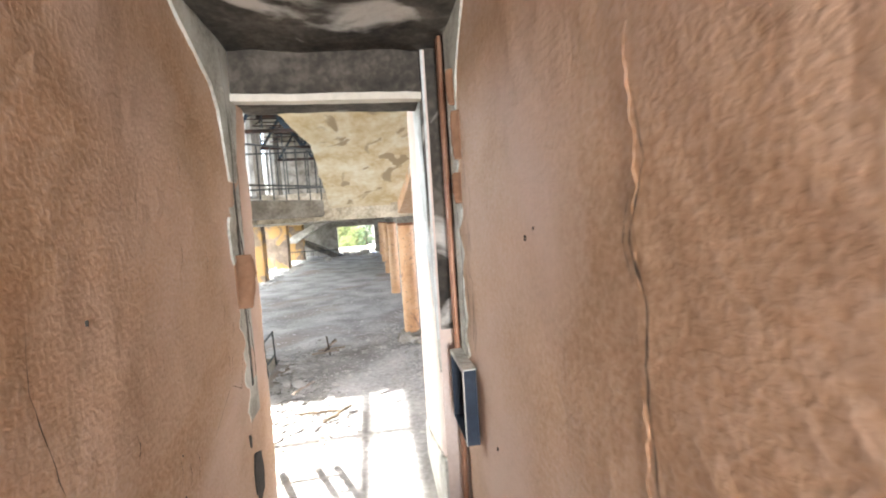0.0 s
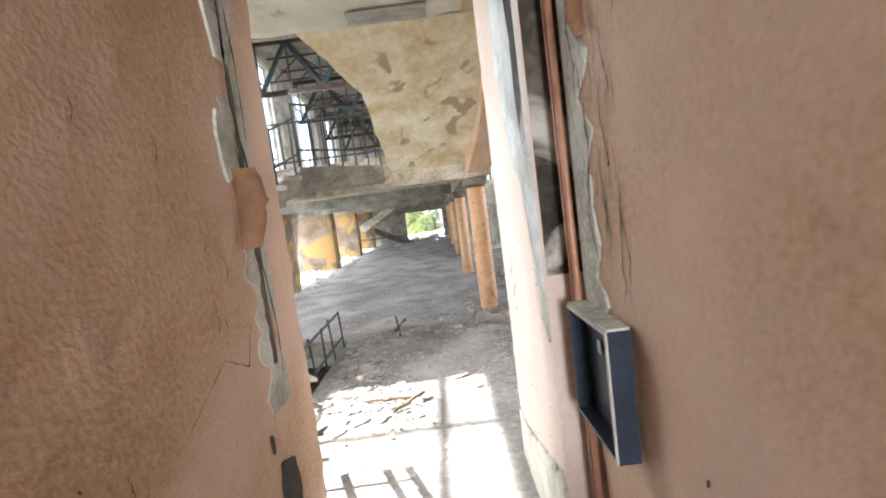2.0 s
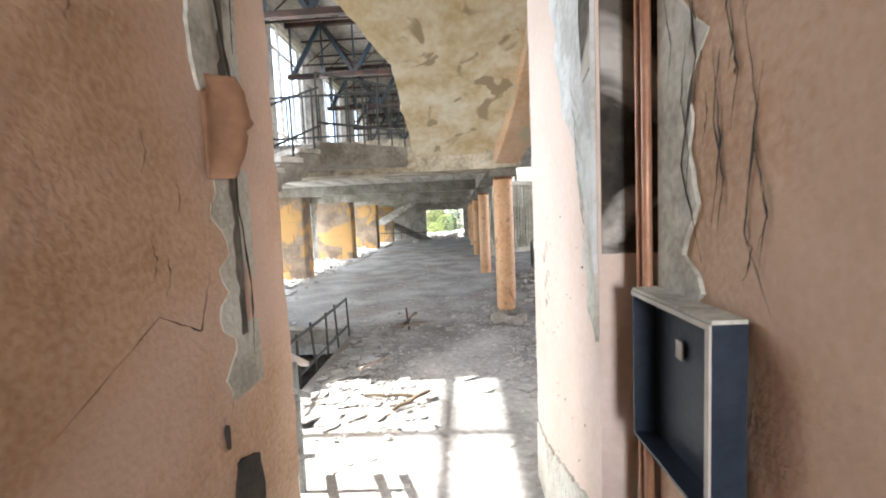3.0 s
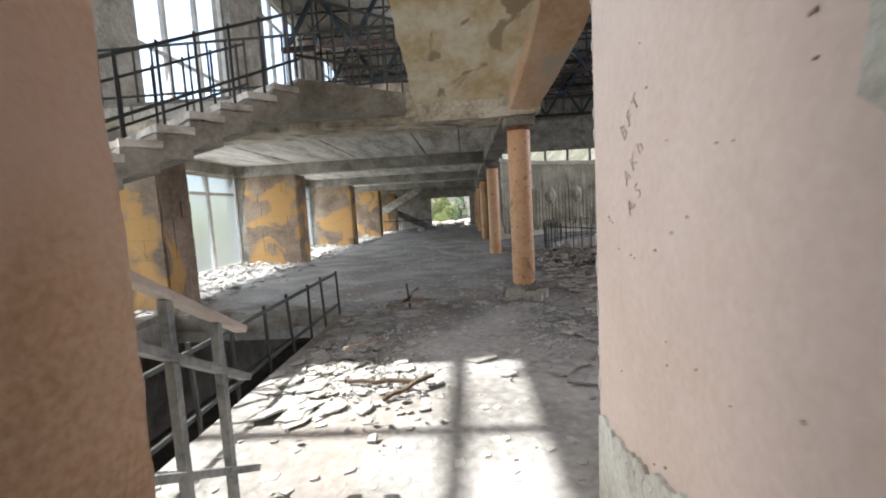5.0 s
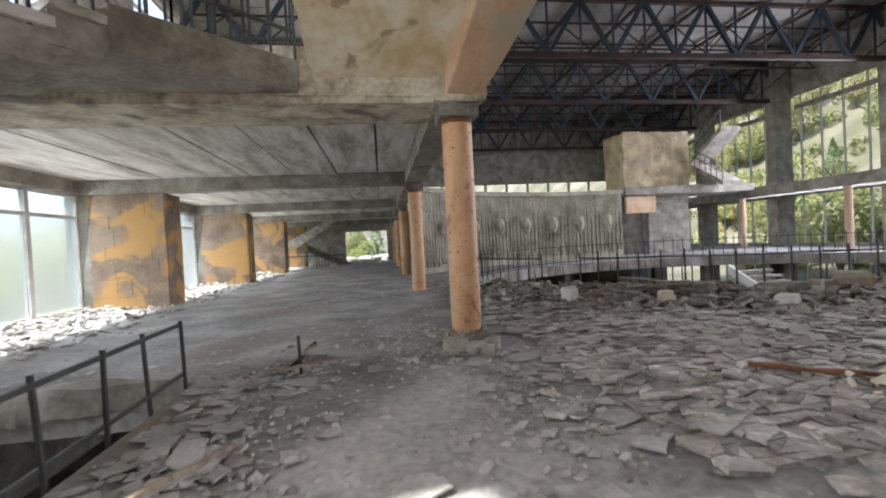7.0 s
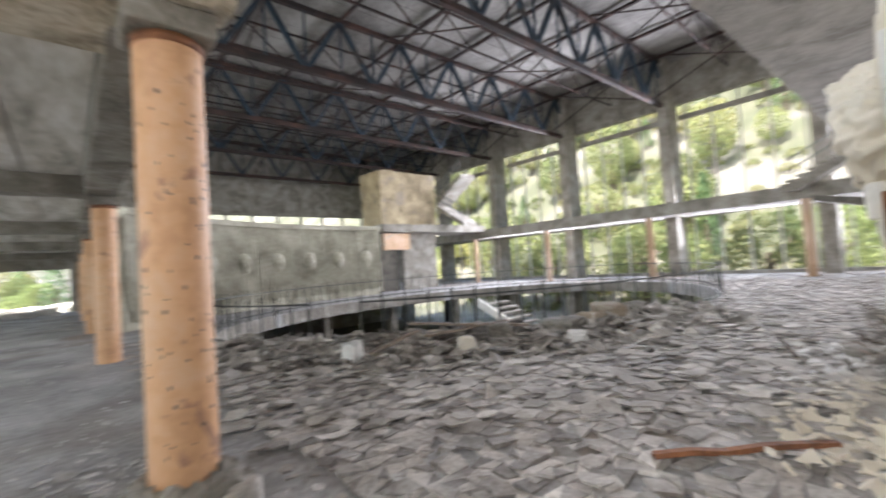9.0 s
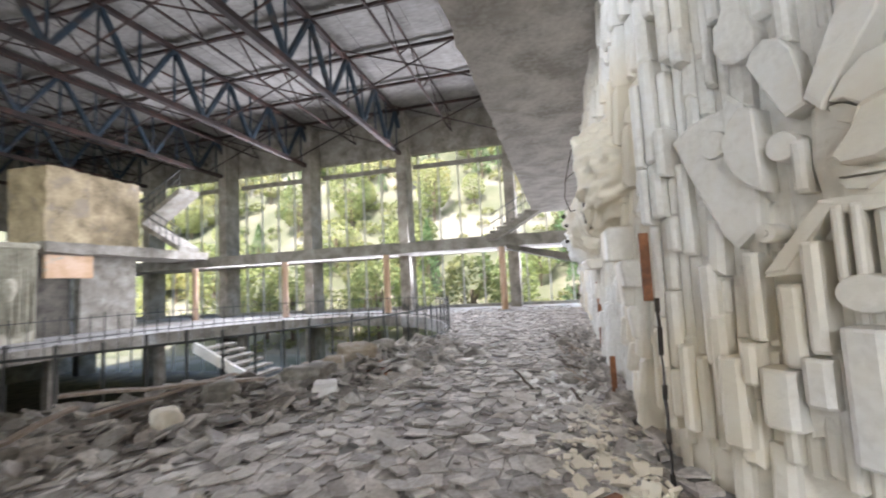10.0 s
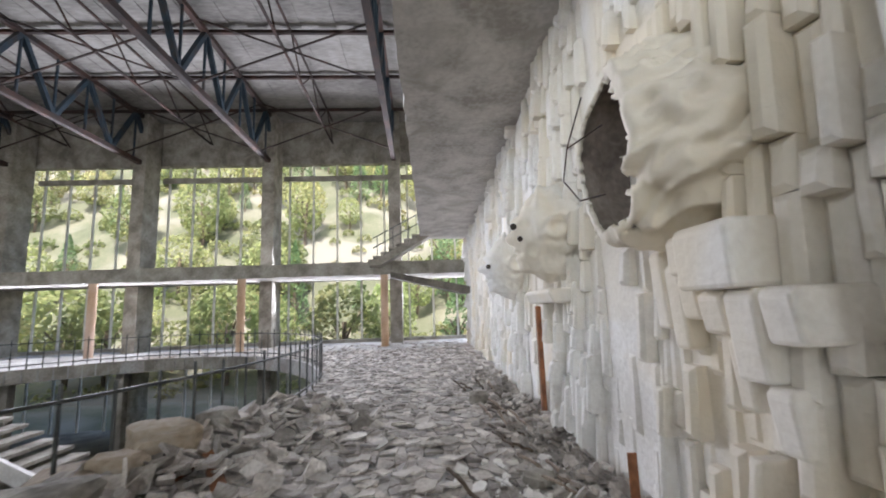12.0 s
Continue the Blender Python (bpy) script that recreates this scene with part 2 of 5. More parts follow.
def sweep(bm, pts, w):
    """A square bar of one piece through many points."""
    rings = []
    for k, p in enumerate(pts):
        d = (Vector(pts[min(k + 1, len(pts) - 1)]) - Vector(pts[max(k - 1, 0)])).normalized()
        side = d.cross((0, 0, 1)).normalized()
        up = side.cross(d)
        rings.append([bm.verts.new(Vector(p) + side * (i * w / 2) + up * (j * w / 2)) for i, j in ((-1, -1), (1, -1), (1, 1), (-1, 1))])
    for q, r in zip(rings, rings[1:]):
        for k in range(4):
            bm.faces.new((q[k], q[(k + 1) % 4], r[(k + 1) % 4], r[k]))
    bm.faces.new(rings[0][::-1])
    bm.faces.new(rings[-1])


def part(name, bm, material, parent=None, label="", smooth=False, kind="", bevel=0.0):
    me = bpy.data.meshes.new(name)
    bmesh.ops.recalc_face_normals(bm, faces=bm.faces)
    if smooth:
        for f in bm.faces:
            f.smooth = True
    bm.to_mesh(me)
    bm.free()
    me.materials.append(material)
    ob = new(name, me)
    if parent:
        ob.parent = parent
    if bevel:
        md = ob.modifiers.new("bevel", "BEVEL")
        md.width, md.segments, md.limit_method = bevel, 2, "ANGLE"
    return tagged(ob, label, "", "", kind)


def boxes(name, material, parent, *dims, **kw):
    bm = bmesh.new()
    for d in dims:
        box(bm, *d)
    return part(name, bm, material, parent, **kw)


def settle(thing):
    """Parts of a thing that were built in world places keep them."""
    for c in thing.children:
        c.location = -thing.location
    return thing


def empty(name, at, label, category, group=""):
    ob = new(name)
    ob.location = at
    return tagged(ob, label, category, group)


def rough_slab(bm, x0, x1, y0, y1, z0, z1, step=0.12, amp=0.015, seed=0):
    """A box whose faces are cut up and uneven, for worn plaster and concrete."""
    nx, ny, nz = (max(1, round(abs(b - a) / step)) for a, b in ((x0, x1), (y0, y1), (z0, z1)))
    seen = {}

    def v(i, j, k):
        if (i, j, k) not in seen:
            p = Vector((x0 + (x1 - x0) * i / nx, y0 + (y1 - y0) * j / ny, z0 + (z1 - z0) * k / nz))
            edge = (i in (0, nx)) + (j in (0, ny)) + (k in (0, nz))
            d = noise.noise_vector(p * 2.2 + Vector((seed, 0, 0))) * amp + noise.noise_vector(p * 9 + Vector((0, seed, 0))) * amp * 0.6
            if edge > 1:
                d *= 1.8
            seen[(i, j, k)] = bm.verts.new(p + d)
        return seen[(i, j, k)]

    for i in range(nx):
        for j in range(ny):
            for k in (0, nz):
                bm.faces.new((v(i, j, k), v(i + 1, j, k), v(i + 1, j + 1, k), v(i, j + 1, k)))
    for i in range(nx):
        for k in range(nz):
            for j in (0, ny):
                bm.faces.new((v(i, j, k), v(i + 1, j, k), v(i + 1, j, k + 1), v(i, j, k + 1)))
    for j in range(ny):
        for k in range(nz):
            for i in (0, nx):
                bm.faces.new((v(i, j, k), v(i, j + 1, k), v(i, j + 1, k + 1), v(i, j, k + 1)))


def slab(name, material, dims, label="", parent=None, step=0.12, amp=0.012, kind="structure"):
    bm = bmesh.new()
    rough_slab(bm, *dims, step=step, amp=amp, seed=len(name))
    return part(name, bm, material, parent, label, smooth=False, kind=kind)


# ---- structure: the corridor with its steps ----
slab("wall_corridor_left", PEACH, (-1.5, -1.02, -7.6, 3.98, -0.2, 5.0), "peach plaster corridor wall, blistered and cracked", step=0.08, amp=0.01)
slab("wall_corridor_right", PEACH, (0.66, 1.1, -7.6, 3.3, -0.2, 5.0), "peach plaster corridor wall with peeled edge", step=0.08, amp=0.01)
# shade of the gap behind the pipes is put into this wall's colour
slab("wall_corridor_recess", CONC_DARK, (0.78, 1.1, 3.3, 3.55, -0.2, 5.0), "recess wall behind the pipes, shade of the gap painted in", amp=0.006)
slab("wall_pier_pink", PEACH_PALE, (0.515, 1.1, 3.55, 5.12, -0.1, 4.98), "pale pink plastered wall end with scratches", step=0.16, amp=0.0006)
slab("wall_pier_face", SOOT, (0.53, 0.78, 3.54, 3.552, 1.98, 4.35), "sooty face of the wall end behind the pipes", amp=0.001)
slab("ceiling_corridor", SOOT, (-1.5, 1.1, -7.6, 3.6, 4.32, 4.7), "sooty concrete corridor ceiling", amp=0.02)
slab("lintel", SOOT, (-1.02, 0.78, 3.6, 4.15, 3.97, 4.55), "sooty concrete lintel beam", amp=0.01)
bm = bmesh.new()
for k in range(9):
    box(bm, -1.02, 0.66, -0.75 + 0.45 * k, -0.3 + 0.45 * k if k < 8 else 3.3, -0.2, 1.53 - 0.17 * (k + 1) + 0.17)
box(bm, -1.02, 0.66, -7.6, -0.75, -0.2, 1.6)
part("corridor_steps", bm, CONC, None, "grey concrete steps going down", kind="structure")
boxes("wall_rear", PEACH, None, (-1.5, -1.0, -7.8, -7.6, 0, 5), (0.7, 1.1, -7.8, -7.6, 0, 5), (-1.0, 0.7, -7.8, -7.6, 0, 2.2), (-1.0, 0.7, -7.8, -7.6, 4.6, 5), kind="structure")

# ---- structure: the hall floor with its oval opening ----
EC, EA, EB = (11.5, 17.5), 8.8, 6.5
X0, X1, Y0, Y1 = -2.2, 25.0, 3.3, 42.0


def oval(a, grow=0.0):
    return EC[0] + (EA + grow) * math.cos(a), EC[1] + (EB + grow) * math.sin(a)


def border(a):
    c, s = math.cos(a), math.sin(a)
    t = min(((X1 if c > 0 else X0) - EC[0]) / c if abs(c) > 1e-9 else 1e9, ((Y1 if s > 0 else Y0) - EC[1]) / s if abs(s) > 1e-9 else 1e9)
    return EC[0] + c * t, EC[1] + s * t


angs = sorted([2 * math.pi * k / 120 for k in range(120)] + [math.atan2(y - EC[1], x - EC[0]) % (2 * math.pi) for x in (X0, X1) for y in (Y0, Y1)])
bm = bmesh.new()
rings = []
for a in angs:
    (ix, iy), (ox, oy) = oval(a), border(a)
    rings.append([bm.verts.new((x, y, z)) for x, y in ((ix, iy), (ox, oy)) for z in (0, -0.45)])
for k in range(len(rings)):
    (a0, a1, a2, a3), (b0, b1, b2, b3) = rings[k], rings[(k + 1) % len(rings)]
    for f in ((a0, b0, b2, a2), (a1, a3, b3, b1), (a0, a1, b1, b0), (a2, b2, b3, a3)):
        bm.faces.new(f)
part("floor_hall", bm, FLOORM, None, "dusty grey hall floor under rubble", kind="structure")
boxes("floor_side", FLOORM, None, (-8.0, -5.2, 3.3, 42, -0.45, 0), (-5.2, -2.2, 9.8, 42, -0.45, 0), (-5.2, -2.2, 3.3, 3.8, -0.45, 0), (-2.2, 0.66, 2.9, 3.3, -0.45, 0), kind="structure")
boxes("floor_lower", CONC_DARK, None, (-8.2, 25.2, 2.0, 42.2, -3.9, -3.6), kind="structure")
boxes("wall_lower", CONC, None, (-8.2, -8.0, 9, 42, -3.6, -0.45), (-8.2, -8.0, 4, 9, -0.8, -0.45), (-8.2, -8.0, 4, 9, -3.6, -3.3), (-8.2, -8.0, 2, 4, -3.6, -0.45), (-8.2, 25, 2.8, 3.0, -3.6, -0.45), (-8.2, 25, 42, 42.2, -3.6, 0), (-2.2, -2.0, 3.0, 10, -3.6, -0.45), kind="structure")

# white fascia round the far side of the opening
fascia = empty("opening_fascia", (EC[0], EC[1], 0), "pale stone slabs facing the edge of the oval opening", "facing")
for k in range(74):
    a = -0.45 + k * 0.052
    if k in (13, 14, 31, 52):
        continue
    bm = bmesh.new()
    (x0, y0), (x1, y1) = oval(a + 0.003, -0.02), oval(a + 0.049, -0.02)
    bar(bm, (x0 - EC[0], y0 - EC[1], -0.22), (x1 - EC[0], y1 - EC[1], -0.22), 0.04, 0.42)
    part("facing_slab", bm, CONC, fascia)

# ---- mezzanine over the left wing: beams, panels ----
ROWY = (10.3, 17.2, 24.1, 31.0, 37.9)
for y in ROWY:
    slab("beam_cross", BEAMTAN if y < 12 else CONC, (-7.9, 0.55, y - 0.22, y + (0.7 if y < 12 else 0.22), 3.02, 3.36), "grey concrete cross beam", amp=0.008, step=0.3)
slab("beam_edge", CONC, (0.55, 1.0, 10.1, 42, 3.02, 3.62), "grey concrete edge beam on the columns", amp=0.012, step=0.3)
bm = bmesh.new()
for i in range(8):
    x1 = 0.55 if i == 0 else -0.2 - 1.1 * (i - 1)
    x0 = max(-7.9, -0.2 - 1.1 * i)
    box(bm, x0 + 0.02, x1 - 0.02, 10.08, 42, 3.36 + 0.008 * (i % 2), 3.6)
part("ceiling_mezzanine", bm, CEIL, None, "whitewashed concrete ceiling panels with dark joints", kind="structure")
boxes("floor_upper", CONC, None, (-7.9, 1.0, 10.08, 42, 3.604, 3.66), kind="structure")
slab("beam_landing", BEAMTAN, (-2.35, 0.95, 10.05, 10.42, 3.1, 3.66), "broken concrete landing edge", amp=0.02)
boxes("floor_landing_upper", CONC, None, (-3.9, -3.8, 9.9, 10.06, 3.2, 3.5), kind="structure")
bm = bmesh.new()
prism(bm, [(-2.36, 8.92), (-1.0, 10.05), (-4.3, 10.05), (-3.56, 9.82)], "z", 3.12, 3.5)
part("floor_landing_corner", bm, CONC, None, "concrete stair landing with broken edge", kind="structure", bevel=0.03)

# upper flight with peeling yellow underside
def flight_slab(bm, rows):
    """A slab from cross-sections (y, x left, x right, z below, z above)."""
    rings = [[bm.verts.new(p) for p in ((a, y, lo), (b, y, lo), (b, y, hi), (a, y, hi))] for y, a, b, lo, hi in rows]
    for q, r in zip(rings, rings[1:]):
        for k in range(4):
            bm.faces.new((q[k], q[(k + 1) % 4], r[(k + 1) % 4], r[k]))
    bm.faces.new(rings[0][::-1])
    bm.faces.new(rings[-1])


bm = bmesh.new()
rows = []
for k in range(30):
    y = 10.1 - 0.1 * k
    torn = 0.05 * noise.noise((k * 0.5, 3, 0)) + 0.03 * noise.noise((k * 1.7, 9, 0))
    left = -0.88 - 0.12 * max(0, 10.0 - y) / 2 + torn - 0.55 * max(0, 8.2 - y) / 1.0
    rows.append((y, left, 0.62 + 0.33 * min(1, (10.1 - y) / 1.3), 3.27 + (10.1 - y) * 0.5966, 3.53 + (10.1 - y) * 0.585))
flight_slab(bm, rows)
part("ceiling_flight_soffit", bm, YELLOW, None, "peeling yellow paint under an upper stair flight", kind="structure")
slab("ceiling_landing", WHITEWASH, (-3.0, 0.62, 4.15, 7.18, 5.0, 5.3), "pale plastered underside of a stair landing", amp=0.02)
bm = bmesh.new()
flight_slab(bm, [(10.1, 0.62, 1.06, 3.02, 3.75), (9.5, 0.74, 1.27, 3.34, 4.1), (8.8, 0.86, 1.52, 3.78, 4.55), (7.2, 1.0, 1.75, 4.75, 5.6), (4.15, 1.0, 1.75, 4.75, 5.6)])
part("flight_side_beam", bm, APRICOT, None, "apricot painted sloping beam beside the flight", kind="structure", bevel=0.02)
slab("beam_haunch", BEAMTAN, (0.5, 1.14, 9.97, 10.62, 3.021, 3.55), "crumbling stained plaster on the beam joint over the column", step=0.08, amp=0.03)


def column(name, x, y, r, z0, z1, material=None, label="round column in chipped apricot paint"):
    bm = bmesh.new()
    n, rows = 28, 12
    vs = [[bm.verts.new((r * math.cos(2 * math.pi * k / n), r * math.sin(2 * math.pi * k / n), z0 + (z1 - z0) * j / rows)) for k in range(n)] for j in range(rows + 1)]
    for j in range(rows):
        for k in range(n):
            bm.faces.new((vs[j][k], vs[j][(k + 1) % n], vs[j + 1][(k + 1) % n], vs[j + 1][k]))
    thing = empty(name, (x, y, 0), label, "column", "columns of the left wing" if r > 0.17 else "gallery columns")
    part("shaft", bm, material or COLUMN, thing, smooth=True)
    return thing


for y in ROWY:
    c = column("column", 0.82, y, 0.19, 0, 3.0)
    bm = bmesh.new()
    box(bm, -0.24, 0.24, -0.24, 0.24, 2.86, 3.02)
    part("capital", bm, CONC, c, bevel=0.02)
    bm = bmesh.new()
    bar(bm, (0, 0, 2.8), (0, 0, 2.862), 0.196, n=28)
    part("rust_ring", bm, RUST, c, smooth=True)

# ---- left window wall: piers, glazing below and above ----
for i, y in enumerate(ROWY):
    pier = empty("stone_pier", (-6.5 if i == 0 else -6.75, y, 0), "stone clad pier with worn ochre paint", "pier", "piers of the window wall")
    bm = bmesh.new()
    box(bm, -0.9, 0.93, 0.02, 0.8, 0, 3.02)
    part("pier_core", bm, CONC_DARK, pier)
    prng = random.Random(i)
    z = 0.0
    while z < 2.98:
        hh = min(prng.uniform(0.3, 0.5), 3.02 - z)
        x = -0.9
        while x < 0.92:
            ww = min(prng.uniform(0.35, 0.9), 0.93 - x)
            if 0.93 - x - ww < 0.12:
                ww = 0.93 - x
            bm = bmesh.new()
            o = prng.uniform(0.0, 0.018)
            box(bm, x + 0.002, x + ww - 0.002, -0.02 - o, 0.019, z + 0.002, z + hh - 0.002)
            part("stone", bm, PIER, pier, bevel=0)
            x += ww
        for y0, y1 in ((0.0, 0.26), (0.26, 0.52), (0.52, 0.8)):
            bm = bmesh.new()
            box(bm, 0.931, 0.95 + prng.uniform(0, 0.025), y0 + 0.004, y1 - 0.004, z + 0.004, z + hh - 0.004)
            part("stone", bm, PIER, pier)
        z += hh
WX = -7.95
for z0, z1, tag in ((0.1, 3.0, "low"), (3.7, 10.85, "high")):
    for i in range(6):
        ya, yb = (3.4, 10.3) if i == 0 else (10.8 + 6.9 * (i - 1), 17.2 + 6.9 * (i - 1))
        if tag == "high":
            ya, yb = (3.4, 7.25) if i == 0 else (13.0 + 6.9 * (i - 1), 17.4 + 6.9 * (i - 1))
        w = empty("window", (WX, (ya + yb) / 2, z0), "grey-white framed window wall with dirty panes", "window", "windows of the left wing")
        w["kind"] = "structure"
        bm = bmesh.new()
        n = 4 if tag == "low" else 3
        ym = (ya + yb) / 2
        if tag == "high" and i == 0:
            ys = [ya, 5.83, yb]
        else:
            ys = [ya + (yb - ya) * k / n for k in range(n + 1)]
        for yy in ys:
            box(bm, -0.06, 0.06, yy - ym - 0.06, yy - ym + 0.06, 0, z1 - z0)
        for zz in ([0, 2.35, z1 - z0] if tag == "low" else [0, 2.4, 6.12, z1 - z0]):
            for k in range(len(ys) - 1):
                box(bm, -0.05, 0.05, ys[k] - ym + 0.06, ys[k + 1] - ym - 0.06, zz - 0.04, zz + 0.04)
        part("window_frame", bm, WHITEPAINT, w)
        if tag == "low":
            for k in range(n):
                bm = bmesh.new()
                box(bm, -0.006, 0.006, ys[k] - ym + 0.06, ys[k + 1] - ym - 0.06, 0.04, z1 - z0 - 0.04)
                pane = part("pane", bm, GLASS, w)
                pane.visible_shadow = False
wall = [(-8.2, -7.8, 3.3, 42, -0.45, 0.04), (-8.2, -7.7, 3.3, 42, 3.04, 3.66), (-8.2, -7.7, 3.0, 42, 10.89, 11.3), (-8.2, -7.7, 3.0, 3.36, 0, 10.89), (-8.2, -7.6, 7.3, 13.0, 3.66, 10.89)]
for i in range(5):
    wall.append((-8.2, -7.6, 10.3 + 6.9 * i, 10.8 + 6.9 * i, 0.04, 3.04))
    if i:
        wall.append((-8.2, -7.6, 10.5 + 6.9 * i, 13.0 + 6.9 * i, 3.66, 10.89))
boxes("wall_west", CONC, None, *wall, kind="structure")
boxes("wall_south", CONC, None, (-8.2, -1.5, 3.0, 3.3, 0, 11.3), (-1.5, 1.1, 3.0, 3.3, 5.0, 11.3), (1.1, 2.0, 5.0, 5.25, 0, 11.3), (1.1, 25.2, 3.0, 3.3, 4.6, 11.3), kind="structure")
# far end of the left wing
boxes("wall_north", CONC, None, (-8.2, -3.2, 42, 42.2, 0, 11.3), (0.3, 1.0, 42, 42.2, 0, 11.3), (-3.2, 0.3, 42, 42.2, 2.6, 11.3), (1.0, 25.2, 42, 42.2, 0, 4.2), (1.0, 25.2, 42, 42.2, 6.2, 11.3), kind="structure")

for k in range(13):
    slab("strip_post", CONC, (1.3 + 1.95 * k, 1.5 + 1.95 * k, 41.9, 42.0, 4.2, 6.2), "dark post of the far window strip", step=1, amp=0.002)
es = empty("gallery_stair", (21, 9, 3.5), "small concrete stair with steel rail at the gallery end", "stair")
bm = bmesh.new()
prism(bm, [(10.8, 3.55), (10.5, 3.55), (8.3, 4.7), (8.3, 4.45), (10.3, 3.3), (10.8, 3.3)], "x", 20.6, 21.6)
part("flight_slab", bm, CONC, es)
bm = bmesh.new()
prism(bm, [(9.9, 3.0), (9.9, 2.8), (7.0, 2.05), (6.6, 2.05), (6.6, 2.3)], "x", 20.4, 21.6)
part("lower_flight", bm, CONC_DARK, es)
for k in range(7):
    bm = bmesh.new()
    box(bm, 20.55, 21.65, 8.35 + 0.32 * k, 8.7 + 0.32 * k, 4.62 - 0.17 * k, 4.7 - 0.17 * k)
    part("tread", bm, CONC, es)
    bm = bmesh.new()
    bar(bm, (20.6, 8.5 + 0.32 * k, 4.6 - 0.17 * k), (20.6, 8.5 + 0.32 * k, 5.5 - 0.17 * k), 0.03)
    part("rail_post", bm, RAIL, es)
for z in (0.5, 0.9):
    bm = bmesh.new()
    bar(bm, (20.6, 8.4, 4.65 + z), (20.6, 10.6, 3.5 + z), 0.04)
    part("rail_bar", bm, RAIL, es)
settle(es)
# ---- stair on the left, coming down from the landing at a slant ----
stair = empty("stair_upper", (-2.36, 8.92, 3.48), "concrete stair flight with crumbling treads and steel rails", "stair")
stair.rotation_euler = (0, 0, radians(233.1))
SLOPE = 0.49
bm = bmesh.new()
prism(bm, [(0.0, -0.04), (0.0, -0.42), (0.5, -0.62), (1.2, -0.95), (6.8, -0.95 - 5.6 * SLOPE), (6.8, -0.24 - 6.8 * SLOPE)], "y", -1.5, 0.0)
part("stringer", bm, CONC, stair)
for k in range(19):
    x = 0.05 + 0.35 * k
    z = -0.02 - SLOPE * (x + 0.3)
    bm = bmesh.new()
    rough_slab(bm, x - 0.03, x + 0.36, -1.54, 0.06, z - 0.02, z + 0.06, step=0.12, amp=0.012, seed=k)
    part("tread", bm, CEIL, stair)
    bm = bmesh.new()
    box(bm, x, x + 0.35, -1.5, 0.02, z - 0.3, z - 0.035)
    part("riser", bm, CONC, stair)
for y in (0.0, -1.48):
    for h in (0.28, 0.9):
        bm = bmesh.new()
        bar(bm, (-0.05, y, h), (6.6, y, h - SLOPE * 6.65), 0.035, 0.035)
        part("rail_bar", bm, RAIL, stair)
    for k in range(17):
        bm = bmesh.new()
        x = 0.1 + 0.4 * k
        bar(bm, (x, y, -SLOPE * x - 0.15), (x, y, 0.92 - SLOPE * x), 0.026)
        part("rail_post", bm, RAIL, stair)
lr = empty("landing_railing", (-1.7, 10.0, 3.6), "dark steel railing on the broken landing edge", "railing")
for (x0, y0), (x1, y1), n in (((-2.36, 8.92), (-1.05, 10.02), 6), ((-7.6, 10.2), (-2.4, 10.2), 16), ((-2.4, 10.2), (-0.95, 10.2), 7)):
    for h in (0.2, 1.0):
        bm = bmesh.new()
        bar(bm, (x0 + 1.7, y0 - 10, h), (x1 + 1.7, y1 - 10, h), 0.035)
        part("rail_bar", bm, RAIL, lr)
    for k in range(n + 1):
        bm = bmesh.new()
        x, y = x0 + (x1 - x0) * k / n + 1.7, y0 + (y1 - y0) * k / n - 10
        bar(bm, (x, y, -0.1), (x, y, 1.02), 0.026)
        part("rail_post", bm, RAIL, lr)

# ---- oval railing ----
orail = empty("oval_railing", (EC[0], EC[1], 0), "dark steel railing round the oval opening", "railing")
for s0, s1 in ((-2.55, 3.6),):
    n = 118
    prev = None
    path = []
    for k in range(n + 1):
        a = s0 + (s1 - s0) * k / n
        x, y = oval(a, 0.12)
        x, y = x - EC[0], y - EC[1]
        bp = bmesh.new()
        bar(bp, (x, y, 0), (x, y, 0.95 + 0.03 * math.sin(k * 1.7)), 0.025)
        part("baluster", bp, RAIL, orail)
        path.append((x, y))
    for hh in (0.12, 0.82):
        bm = bmesh.new()
        sweep(bm, [(x, y, hh) for x, y in path], 0.03)
        part("rail_bar", bm, RAIL, orail)

# ---- mask wall ----
bm = bmesh.new()
prev = None
for k in range(41):
    a = 2.55 - k * 1.12 / 40
    x, y = oval(a, 3.4)
    if prev:
        bar(bm, (*prev, 1.75), (x, y, 1.75), 0.3, 3.5)
        bar(bm, (*prev, 3.58), (x, y, 3.58), 0.7, 0.16)
        bar(bm, (*prev, 3.69), (x, y, 3.69), 0.4, 0.06 + 0.1 * abs(noise.noise((k * 0.7, 0, 0))))
    prev = (x, y)
part("wall_masks", bm, MASKWALL, None, "curved pale plaster wall with hanging drips", kind="structure")

# ---- atrium window wall on the east ----
EX = 24.9
for i in range(7):
    y = 3.9 + 5.95 * i
    slab("pillar_window", CONC, (EX - 1.5, EX - 0.3, y - 0.28, y + 0.28, -3.6, 11.2), "tall grey concrete window pillar", step=0.3, amp=0.01)
    if i < 6:
        w = empty("window", (EX, y + 2.97, 0.0), "tall empty window frames of the atrium", "window", "windows of the atrium")
        w["kind"] = "structure"
        bm = bmesh.new()
        for k in range(5):
            yy = -2.97 + 5.95 * k / 5 + 0.6
            box(bm, -0.04, 0.04, yy - 0.04, yy + 0.04, -3.6, 9.04)
        part("window_frame", bm, WHITEPAINT, w)
        bm = bmesh.new()
        box(bm, -0.08, 0.08, -2.7, 2.7, 8.2, 8.45)
        part("transom", bm, CONC, w)
        y0 = y
        if i > 0:
            column("column", EX - 3.2, y + 0.4, 0.16, 0, 3.0, PEACH, "slim peach column under the long gallery")
